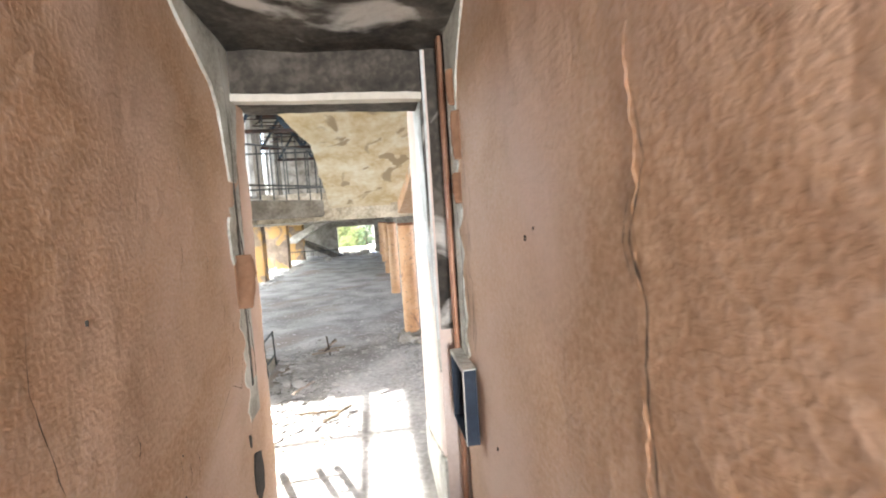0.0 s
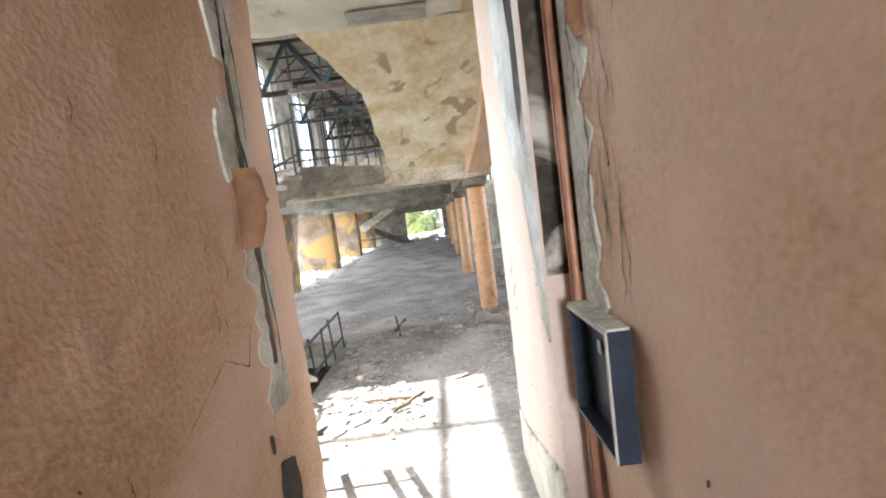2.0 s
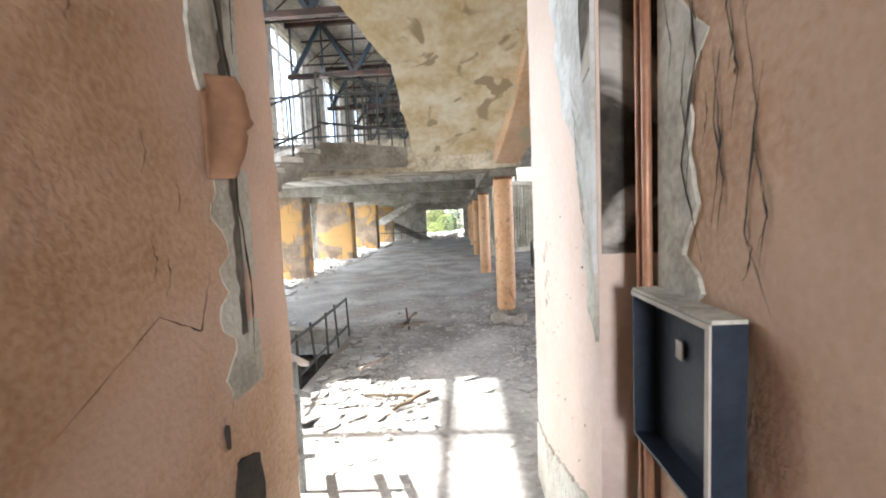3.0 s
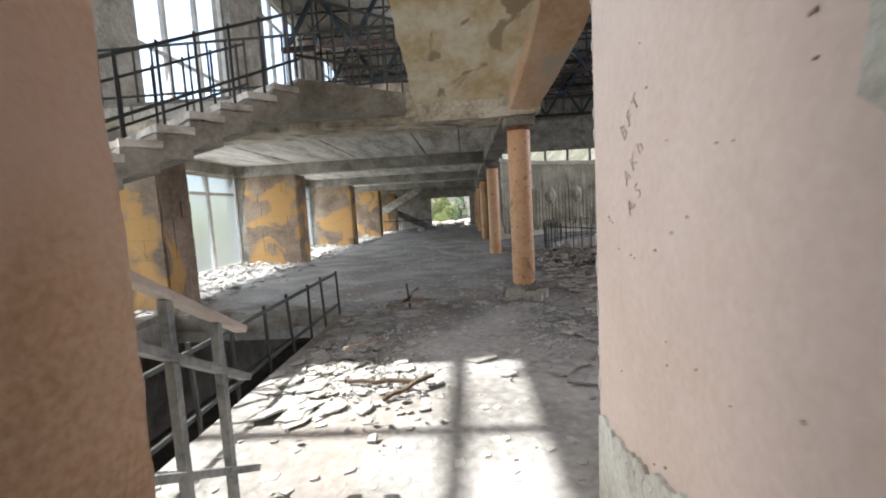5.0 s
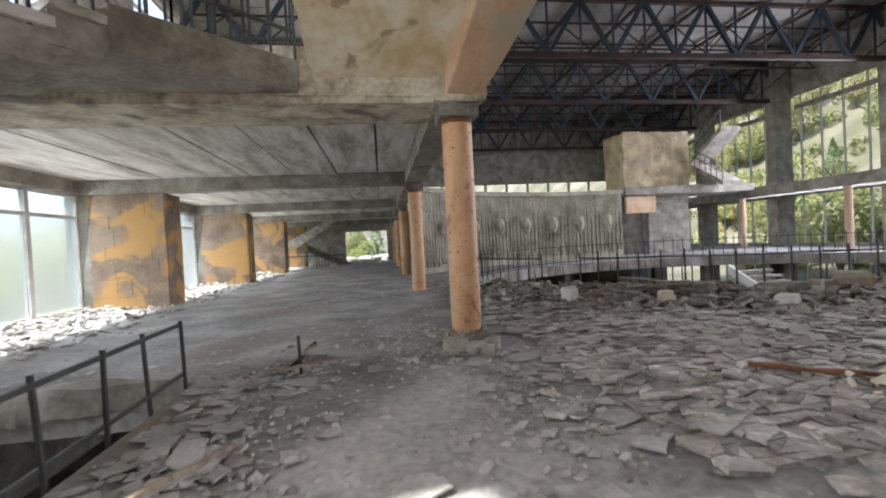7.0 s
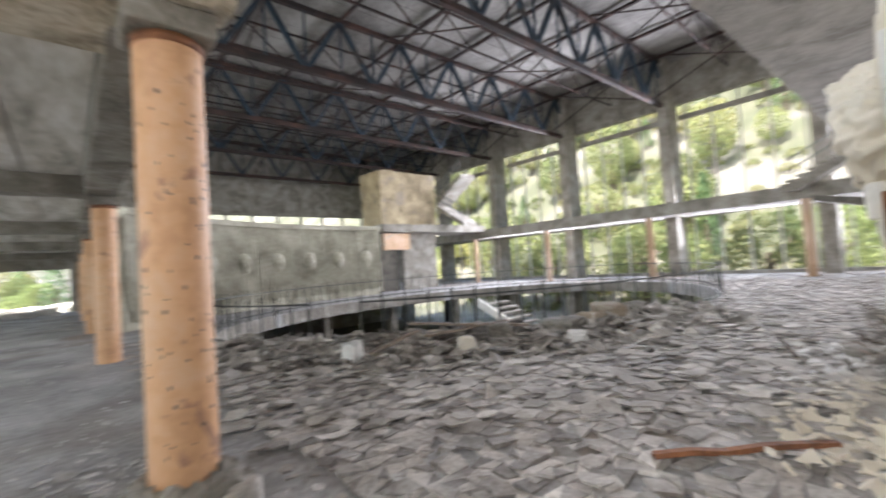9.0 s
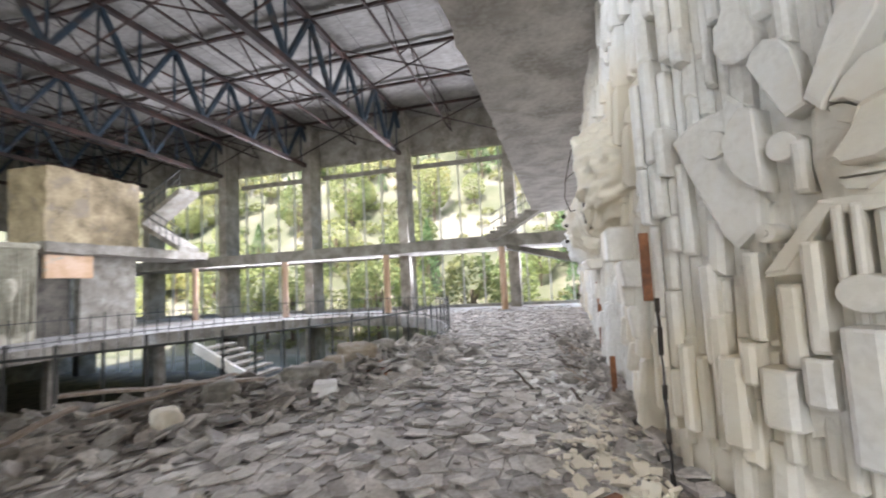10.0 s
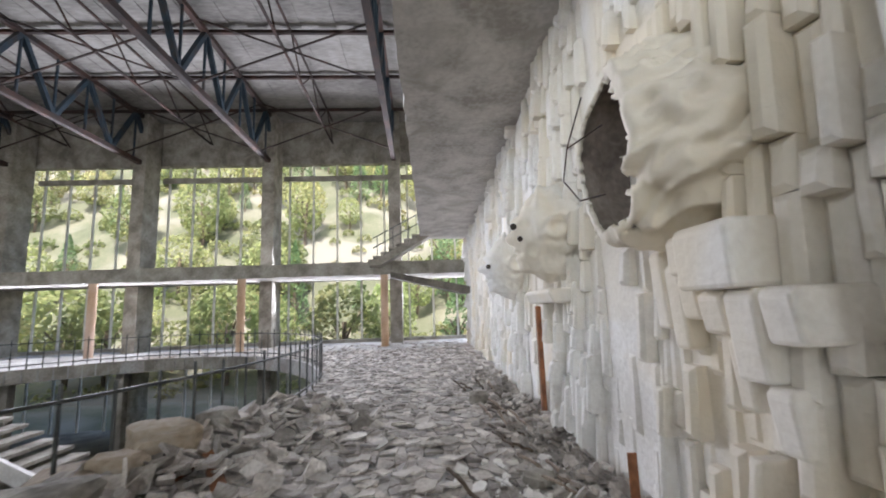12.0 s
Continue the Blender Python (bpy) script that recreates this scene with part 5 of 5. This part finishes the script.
# ---- handrail beside the steps ----
hr = empty("stair_handrail", (-1.4, 4.5, 0), "grey steel rail with a worn flat wooden handrail", "railing")
A, B = Vector((-1.42, 3.85, 1.72)), Vector((-1.4, 5.16, 0.98))
bm = bmesh.new()
bar(bm, A, B, 0.07, 0.04)
part("handrail", bm, RAILWOOD, hr, "pale worn flat handrail", bevel=0.008)
for h in (0.27, 0.8):
    bm = bmesh.new()
    bar(bm, A - Vector((0, 0, h)), B - Vector((0, 0.0, h)), 0.06, 0.035)
    part("lower_rail", bm, RAILGREY, hr)
for y in (4.3, 4.62, 4.95):
    z = A.z + (B.z - A.z) * (y - A.y) / (B.y - A.y)
    bm = bmesh.new()
    box(bm, -1.43, -1.39, y - 0.02, y + 0.02, 0, z - 0.02)
    part("rail_post", bm, RAILGREY, hr)
settle(hr)

# ---- well: edge rail, lower flight, far kerb ----
wr = empty("well_railing", (-2.3, 7.5, 0), "thin bent dark steel railing along the stair well", "railing")
ys = [5.4 + 0.62 * k for k in range(8)]
for k, y in enumerate(ys):
    bm = bmesh.new()
    bar(bm, (-2.3 + 0.02 * math.sin(k * 2), y, -0.35), (-2.34 + 0.03 * math.sin(k * 3), y + 0.02, 0.66), 0.028)
    part("rail_post", bm, RAIL, wr)
for h in (0.1, 0.62):
    bm = bmesh.new()
    bar(bm, (-2.33, ys[0] - 0.6, h - 0.05), (-2.33, ys[-1] + 0.05, h), 0.028, 0.035)
    part("rail_bar", bm, RAIL, wr)
settle(wr)
lf = empty("stair_lower", (-3.1, 7, -2), "grey concrete flight going down into the stair well", "stair")
bm = bmesh.new()
prism(bm, [(4.2, -0.35), (4.2, -0.1), (9.6, -3.0), (9.6, -3.3)], "x", -3.8, -2.35)
part("flight_slab", bm, CONC, lf)
for k in range(14):
    bm = bmesh.new()
    rough_slab(bm, -3.8, -2.35, 4.2 + 0.37 * k, 4.6 + 0.37 * k, -0.2 - 0.2 * k, -0.02 - 0.2 * k, step=0.2, amp=0.012, seed=k)
    part("tread", bm, CONC, lf)
settle(lf)
slab("trim_well_kerb", CONC, (-5.45, -5.2, 3.8, 9.9, -0.02, 0.1), "crumbling concrete kerb of the stair well", amp=0.03)
slab("trim_well_kerb_end", CONC, (-5.2, -2.3, 9.75, 9.95, -0.25, 0.05), "crumbling concrete edge of the stair well", amp=0.03)

# ---- column foot and capital of the first column ----
bm = bmesh.new()
for j in range(60):
    a, h = rng.uniform(0, 6.283), rng.random()
    r = 0.22 + 0.22 * (1 - h) * rng.random()
    shard_pos = (0.82 + r * math.cos(a), 10.3 + r * math.sin(a), h * 0.2)
    m = Matrix.Translation(shard_pos) @ Euler((rng.random() * 3, rng.random() * 3, rng.random() * 3)).to_matrix().to_4x4()
    vs = [bm.verts.new(m @ Vector((sx * rng.uniform(0.02, 0.07), sy * rng.uniform(0.02, 0.06), sz * rng.uniform(0.015, 0.05)))) for sz in (-1, 1) for sx, sy in ((-1, -1), (1, -1), (1, 1), (-1, 1))]
    for f in ((3, 2, 1, 0), (4, 5, 6, 7), (0, 1, 5, 4), (1, 2, 6, 5), (2, 3, 7, 6), (3, 0, 4, 7)):
        bm.faces.new([vs[i] for i in f])
part("column_rubble", bm, CONC, None, "broken concrete and tile bits round the column foot", kind="stuff")


def boulder(name, at, rx, ry, rz, seed, material, label, category="rock", turn=0):
    bm = bmesh.new()
    bmesh.ops.create_icosphere(bm, subdivisions=3, radius=1)
    for v in bm.verts:
        d = v.co.normalized()
        e = Vector([math.copysign(abs(c) ** 0.55, c) for c in d])
        k = 1 + 0.22 * noise.noise(d * 1.6 + Vector((seed, 0, 0))) + 0.08 * noise.noise(d * 5 + Vector((0, seed, 0)))
        v.co = Vector((e.x * rx * k, e.y * ry * k, e.z * rz * k))
    ob = part(name, bm, material, None, label)
    ob.matrix_world = pose(*at, 0, 0, turn)
    ob["category"] = category
    return ob


boulder("column_footing", (0.85, 10.28, 0.08), 0.27, 0.27, 0.14, 4, CONC, "chipped concrete footing at the column base", "footing")
ROCKS = ((8.6, 11.15, 0.24, 0.26, 0.24), (7.9, 11.3, 0.38, 0.3, 0.26), (7.3, 11.35, 0.22, 0.2, 0.2), (6.15, 10.9, 0.17, 0.15, 0.14), (4.75, 11.9, 0.14, 0.14, 0.16),
         (3.4, 12.9, 0.14, 0.14, 0.2), (5.6, 12.0, 0.25, 0.2, 0.2), (6.6, 11.4, 0.35, 0.3, 0.2), (9.2, 11.0, 0.2, 0.2, 0.16), (3.75, 12.6, 0.16, 0.12, 0.12), (7.0, 7.85, 0.12, 0.1, 0.08),
         (6.1, 7.75, 0.08, 0.07, 0.05), (10.2, 7.9, 0.14, 0.12, 0.1), (4.9, 12.4, 0.2, 0.16, 0.14), (7.1, 11.6, 0.5, 0.3, 0.16), (2.6, 8.3, 0.07, 0.06, 0.05))
for i, (x, y, rx, ry, rz) in enumerate(ROCKS):
    pale = i in (3, 4, 5)
    boulder("concrete_lump", (x, y, rz * 0.75), rx, ry, rz, i * 3.1, RELIEF if pale else (TAN if i in (1, 2, 14) else CONC),
            "pale broken concrete lump on the rubble" if pale else "brown-grey broken concrete lump on the rubble", "rubble", i * 40)


def stick(name, a, b, w, h, material, label, category):
    bm = bmesh.new()
    a, b = Vector(a), Vector(b)
    n = 5
    last = a
    for k in range(1, n + 1):
        p = a.lerp(b, k / n) + Vector((0, 0, 0.012 * math.sin(k * 2.3)))
        bar(bm, last, p, w, h)
        last = p
    ob = part(name, bm, material, None, label)
    ob["category"] = category
    return ob


stick("rusty_bar", (3.14, 8.52, 0.05), (4.0, 7.72, 0.07), 0.05, 0.035, RUST, "rusty steel bar lying on broken tiles", "bar")
stick("plank", (4.6, 13.1, 0.42), (6.0, 11.7, 0.3), 0.12, 0.03, WOOD, "weathered wooden plank on the rubble heap", "plank")
stick("plank", (4.4, 12.4, 0.3), (6.1, 12.2, 0.34), 0.09, 0.03, WOOD, "weathered wooden plank on the rubble heap", "plank")
stick("plank", (3.4, 12.4, 0.22), (4.4, 12.6, 0.38), 0.08, 0.03, WOOD, "weathered wooden plank on the rubble heap", "plank")
stick("plank", (7.1, 10.4, 0.06), (8.1, 11.0, 0.2), 0.12, 0.03, RUST, "orange-brown board lying by the opening", "plank")
stick("bent_rebar", (7.1, 10.9, 0.08), (8.3, 10.9, 0.1), 0.02, 0.02, RUST, "bent rusty bar lying on the rubble", "bar")
for k, (a, b) in enumerate((((-1.3, 6.7, 0.03), (-0.62, 6.5, 0.1)), ((-1.25, 8.0, 0.05), (-1.45, 7.1, 0.22)), ((-0.9, 6.3, 0.03), (-0.5, 6.6, 0.12)),
                            ((-1.3, 9.9, 0.05), (-0.95, 9.8, 0.3)), ((-1.25, 9.7, 0.05), (-1.0, 10.0, 0.28)), ((-1.4, 10.0, 0.04), (-0.8, 9.9, 0.1)), ((-1.1, 9.6, 0.03), (-1.2, 10.05, 0.35)), ((-1.5, 9.7, 0.06), (-0.9, 9.65, 0.12)))):
    stick("broken_stick", a, b, 0.035, 0.03, WOOD if k % 2 else BARK, "broken grey-brown stick lying on the floor", "stick")

# ---- masks and drips on the curved wall ----
bm = bmesh.new()
for k in range(170):
    a = radians(146 - 64 * k / 170)
    x, y = oval(a, 3.19)
    z1 = 3.5
    z0 = 0.35 + 0.9 * noise.noise((k * 0.4, 0, 0)) if k % 3 else 2.4 + 0.8 * noise.noise((k * 0.3, 2, 0))
    z0 = max(0.25, z0)
    bar(bm, (x, y, z0), (x, y, z1), 0.035 + 0.03 * rng.random(), n=5)
part("drip_ribs", bm, MASKWALL, None, "hanging plaster drips on the curved wall", kind="stuff")
bm = bmesh.new()
nu, nv = 14, 14
g = []
for j in range(nv + 1):
    row = []
    for i in range(nu + 1):
        u, v = -1 + 2 * i / nu, -1 + 2 * j / nv
        r2 = min(1, u * u + v * v * 0.95)
        d = 0.26 * math.sqrt(max(0, 1 - r2)) + 0.08 * math.exp(-(u / 0.16) ** 2) * math.exp(-((v + 0.05) / 0.3) ** 2) - 0.06 * sum(math.exp(-((u - q) / 0.16) ** 2 - ((v - 0.2) / 0.12) ** 2) for q in (-0.36, 0.36))
        row.append(bm.verts.new((u * 0.3 * (1 - 0.25 * max(0, -v)), -d, v * 0.42)))
    g.append(row)
for j in range(nv):
    for i in range(nu):
        bm.faces.new((g[j][i], g[j][i + 1], g[j + 1][i + 1], g[j + 1][i]))
mask = part("wall_mask", bm, MASKWALL, None, "pale plaster mask hanging on the curved wall", smooth=True)
tagged(mask, category="sculpture", group="masks on the curved wall")
for i, deg in enumerate((139, 127.3, 118.6, 110.2, 102.0, 94.2, 86.4)):
    x, y = oval(radians(deg), 3.15)
    m = pose(x, y, 1.95, 0, 0, deg - 90 if deg > 90 else (deg - 90))
    if i == 0:
        mask.matrix_world = m
    else:
        copy_thing(mask, m)

# ---- tower and galleries at the far corner of the atrium ----
bm = bmesh.new()
rough_slab(bm, 13.6, 15.3, 27.4, 29.5, 3.85, 7.0, step=0.4, amp=0.04, seed=1)
part("wall_tower", bm, TOWER, None, "tall yellowish plastered tower", kind="structure")
# shade under the tower gallery is put into this wall's dark colour
slab("wall_tower_base", CONC_DARK, (13.6, 15.4, 28.6, 29.2, 0, 3.4), "recess wall under the tower with its shade painted in", step=0.4)
slab("wall_tower_side", TOWER, (15.3, 18.3, 28.2, 28.6, 3.9, 7.2), "apricot wall with broken top", step=0.4, amp=0.05)
slab("wall_tower_low", CONC, (15.6, 18.2, 28.3, 28.6, 0, 3.4), "stained grey wall under the gallery", step=0.4, amp=0.02)
slab("gallery_corner", CONC, (13.4, 21.5, 27.0, 29.5, 3.4, 3.85), "dark concrete corner gallery slab", step=0.5, amp=0.03)
slab("beam_tower", APRICOT, (13.6, 15.4, 27.3, 27.5, 2.4, 3.35), "orange painted beam", amp=0.01)
for z0, flip in ((3.85, 1), (5.4, -1)):
    st = empty("corner_stair", (18.8, 26.8, z0), "small concrete corner stair with steel rails", "stair")
    bm = bmesh.new()
    y0, y1 = (25.6, 28.0) if flip > 0 else (28.0, 25.6)
    prism(bm, [(y0, z0), (y1, z0 + 1.4), (y1, z0 + 1.15), (y0, z0 - 0.25)], "x", 18.2, 19.4)
    part("flight_slab", bm, CONC, st)
    bm = bmesh.new()
    for h in (0.5, 0.9):
        bar(bm, (18.2, y0, z0 + h), (18.2, y1, z0 + 1.4 + h), 0.05)
    for k in range(7):
        u = k / 6
        bar(bm, (18.2, y0 + (y1 - y0) * u, z0 + 1.4 * u), (18.2, y0 + (y1 - y0) * u, z0 + 1.4 * u + 0.9), 0.035)
    part("stair_rail", bm, RAIL, st)
    settle(st)

# ---- stair down inside the oval opening ----
ws = empty("well_stair", (13, 17, -1.5), "pale sided stair going down inside the oval opening", "stair")
bm = bmesh.new()
prism(bm, [(19.6, -0.1), (19.6, -0.45), (13.4, -3.5), (13.4, -3.15)], "x", 12.9, 13.0)
part("stringer", bm, RELIEF, ws)
for k in range(16):
    bm = bmesh.new()
    box(bm, 13.0, 14.5, 19.2 - 0.36 * k, 19.6 - 0.36 * k, -0.42 - 0.18 * k, -0.34 - 0.18 * k)
    part("tread", bm, CONC, ws)
settle(ws)
lowcol = [(x, y) for x in (14.0, 17.5) for y in (24.5, 26.5)] + [(6.5, 24.3), (9.8, 24.8)]
for a in range(8):
    x, y = oval(radians(20 + a * 22), 0.8)
    slab("pillar_lower", CONC, (x - 0.15, x + 0.15, y - 0.15, y + 0.15, -3.6, -0.45), "grey concrete pillar of the lower floor", step=0.6, amp=0.01)

# ---- far end of the left wing ----
fs = empty("far_stair", (-5, 37, 1.5), "grey concrete stair flight at the far end with steel rail", "stair")
bm = bmesh.new()
prism(bm, [(-6.9, 1.9), (-3.6, 3.6), (-3.0, 3.6), (-6.3, 1.5), (-6.9, 1.5)], "y", 37, 38.6)
part("flight_slab", bm, CEIL, fs)
bm = bmesh.new()
prism(bm, [(-6.9, 1.6), (-5.9, 1.6), (-2.6, 0), (-3.6, 0)], "y", 39, 40.5)
part("lower_flight", bm, CONC_DARK, fs)
bm = bmesh.new()
bar(bm, (-7.0, 36, 0.85), (-2.8, 36, 0.8), 0.08)
for k in range(22):
    bar(bm, (-7.0 + 0.2 * k, 36, 0), (-7.0 + 0.2 * k, 36, 0.85), 0.03)
tagged(part("stair_rail", bm, RAIL, fs), kind="stuff")
settle(fs)
for i, (x, y, r) in enumerate(((-1.6, 39, 0.3), (-2.3, 40, 0.25), (-0.8, 40.5, 0.35), (-3.6, 35.5, 0.25), (-0.3, 38, 0.2))):
    boulder("rubble_mound", (x, y, r * 0.4), r * 1.7, r, r * 0.6, i + 20.0, CEIL, "pale grey heap of debris at the far end", "rubble", 30 * i)

# ---- rubble by the windows, in the left wing and over the floor ----
rng = random.Random(8)
bm = bmesh.new()
for k in range(1900):
    x = -7.7 + 2.6 * rng.random() ** 1.6
    y = rng.uniform(8.5, 34)
    if on_floor(x, y):
        shard(bm, rng, x, y, rng.uniform(0.0, 0.14) * (1 if x < -6.4 else 0.25), rng.uniform(0.03, 0.13), rng.uniform(0.01, 0.03), 0.25)
part("window_rubble", bm, DUSTY, None, "broken plaster and stone bits along the windows", kind="stuff")
bm = bmesh.new()
for k in range(1500):
    x, y = rng.uniform(-5.2, 0.9), 3.6 + 30 * rng.random() ** 1.4
    if on_floor(x, y):
        shard(bm, rng, x, y, 0.0, rng.uniform(0.015, 0.06), rng.uniform(0.004, 0.015), 0.08)
for k in range(150):
    x, y = rng.gauss(-1.65, 0.26), rng.uniform(6.0, 9.6)
    if x > -2.15:
        shard(bm, rng, x, y, rng.uniform(0, 0.03), rng.uniform(0.05, 0.16), rng.uniform(0.005, 0.012), 0.07)
for k in range(90):
    x, y = rng.gauss(-1.0, 0.25), rng.gauss(6.7, 0.4)
    shard(bm, rng, x, y, rng.uniform(0, 0.03), rng.uniform(0.01, 0.04), rng.uniform(0.006, 0.015), 0.4)
part("floor_litter", bm, DUSTY, None, "scattered plaster crumbs and tile bits", kind="stuff")
bm = bmesh.new()
for k in range(700):
    x = rng.uniform(3.4, 7.5)
    y = 7.45 + abs(rng.gauss(0, 0.35)) - max(0, 4.3 - x) * 0.7
    shard(bm, rng, x, y, rng.uniform(0, 0.06), rng.uniform(0.015, 0.09), rng.uniform(0.006, 0.03), 0.4)
part("plaster_bits", bm, RELIEF, None, "white plaster crumbs fallen from the relief wall", kind="stuff")
# single larger boards
for k, (x, y, r) in enumerate(((1.37, 7.4, 0.17), (0.75, 6.55, 0.12), (1.9, 7.5, 0.16), (-1.5, 7.9, 0.17), (-1.75, 7.3, 0.19), (-1.6, 6.6, 0.2), (0.95, 6.3, 0.12), (1.15, 8.0, 0.14), (-1.9, 8.4, 0.16), (-1.8, 6.1, 0.2))):
    bm = bmesh.new()
    shard(bm, rng, 0, 0, 0.03, r, 0.015, 0.08)
    ob = part("loose_tile", bm, DUSTY, None, "grey broken floor tile lying loose")
    ob.location = (x, y, 0.0)
    tagged(ob, category="tile", group="loose tiles")
# the heap along the near edge of the oval
bm = bmesh.new()
for k in range(2300):
    a = rng.uniform(radians(195), radians(262))
    g = abs(rng.gauss(0, 0.75)) + 0.25
    x, y = oval(a, g)
    if y < 7.6 or x < 1.2:
        continue
    shard(bm, rng, x, y, rng.uniform(0, 0.34) * max(0, 1 - g / 1.9), rng.uniform(0.05, 0.2), rng.uniform(0.01, 0.04), 0.45)
part("edge_rubble", bm, TILE, None, "heaped brown-grey tile rubble along the opening", kind="stuff")

# larger loose plates and low mounds of dust and chips on the open floor
rng = random.Random(77)
for k in range(46):
    x, y = rng.uniform(-1.7, 1.6), rng.uniform(6.0, 10.5)
    if abs(x - 0.1) < 0.5 and rng.random() < 0.7:
        continue
    bm = bmesh.new()
    shard(bm, rng, 0, 0, 0.006, rng.uniform(0.09, 0.2), 0.014, 0.05)
    ob = part("loose_plate", bm, DUSTY, None, "grey broken floor plate lying loose on the dusty floor")
    ob["category"] = "floor plate"
    ob.location = (x, y, 0.012)
grit = bmesh.new()
for cx, cy, r, n in ((-1.2, 7.2, 0.7, 420), (0.9, 8.4, 0.8, 420), (-1.4, 9.4, 0.8, 360), (-6.6, 12.5, 0.9, 350), (0.3, 10.8, 0.9, 300), (-6.8, 15.5, 0.9, 300)):
    for k in range(n):
        x, y = cx + rng.gauss(0, r * 0.5), cy + rng.gauss(0, r)
        if on_floor(x, y):
            shard(grit, rng, x, y, rng.uniform(0.0, 0.03), 0.012 + 0.06 * rng.random() ** 3, rng.uniform(0.006, 0.02), 0.25)
part("floor_grit", grit, DUSTY, None, "grey-brown plaster crumbs and chips scattered on the floor", kind="stuff")
rng = random.Random(31)
bm = bmesh.new()
for k in range(420):
    x, y = 1.2 + 8 * rng.random(), 7.9 + 5 * rng.random()
    if on_floor(x, y, 0.4) and y > 12.6 - x:
        shard(bm, rng, x, y, rng.uniform(0.03, 0.05), rng.uniform(0.08, 0.17), 0.014, 0.09)
part("pale_plates", bm, TILE_PALE, None, "paler flat stone plates lying among the rubble", kind="stuff")

# debris and sticks along the foot of the relief wall, and sunlit heaps beyond the far opening
rng = random.Random(53)
bm = bmesh.new()
for k in range(900):
    x = 4.6 + 9 * rng.random()
    g = abs(rng.gauss(0, 0.28))
    shard(bm, rng, x, 7.42 - 0.02 * x + g, rng.uniform(0, 0.16) * max(0, 1 - g / 0.7), rng.uniform(0.03, 0.12), rng.uniform(0.01, 0.035), 0.5)
part("wall_foot_rubble", bm, TILE, None, "heaped grey plaster and tile pieces along the relief wall", kind="stuff")
for k in range(22):
    x, y, a, l = rng.uniform(5.2, 11), 7.45 + abs(rng.gauss(0, 0.3)), rng.uniform(-0.7, 0.9), rng.uniform(0.25, 0.6)
    stick("broken_stick", (x, y, 0.06), (x + l * math.cos(a), y + l * abs(math.sin(a)), rng.uniform(0.06, 0.2)), 0.025, 0.02, BARK if k % 3 else WOOD, "dark broken stick on the rubble by the relief wall", "stick")
for k in range(16):
    x, y, r = rng.uniform(-3.6, 1.2), rng.uniform(42.8, 50), rng.uniform(0.2, 0.5)
    boulder("rubble_mound", (x, y, r * 0.3 - 0.06), r * 1.6, r * 1.1, r * 0.7, 60.0 + k, TILE_PALE, "pale sunlit heap of debris outside the far opening", "rubble", 25 * k)

# pale broken plaster at the foot of the nearest column, chips in the column paint
for k, (x, y, rx, ry, rz) in enumerate(((0.62, 10.04, 0.15, 0.1, 0.12), (0.86, 9.95, 0.14, 0.1, 0.08), (0.98, 9.88, 0.1, 0.08, 0.06), (1.06, 10.1, 0.12, 0.12, 0.1))):
    boulder("plaster_lump", (x, y, rz * 0.6), rx, ry, rz, 80.0 + 2 * k, TILE_PALE, "pale broken plaster lump by the column foot", "rubble", 33 * k)
rng = random.Random(91)
for col, count in (("column", 70), ("column.001", 24)):
    bm = bmesh.new()
    for k in range(count):
        a, z, w, h = rng.uniform(-2.9, -0.2), 0.3 + 2.2 * rng.random() ** 0.8, rng.uniform(0.004, 0.014), rng.uniform(0.006, 0.022)
        tx, ty, ox, oy = -math.sin(a), math.cos(a), math.cos(a), math.sin(a)
        n = 6
        rim = [(w * rng.uniform(0.6, 1) * math.cos(6.283 * i / n), h * rng.uniform(0.6, 1) * math.sin(6.283 * i / n)) for i in range(n)]
        near = [bm.verts.new((ox * 0.1925 + tx * u, oy * 0.1925 + ty * u, z + v)) for u, v in rim]
        deep = [bm.verts.new((ox * 0.186 + tx * u, oy * 0.186 + ty * u, z + v)) for u, v in rim]
        bm.faces.new(near)
        for i in range(n):
            bm.faces.new((near[i], near[(i + 1) % n], deep[(i + 1) % n], deep[i]))
    part("paint_chip", bm, CONC_DARK, bpy.data.objects[col], "small grey chips where the paint is gone")
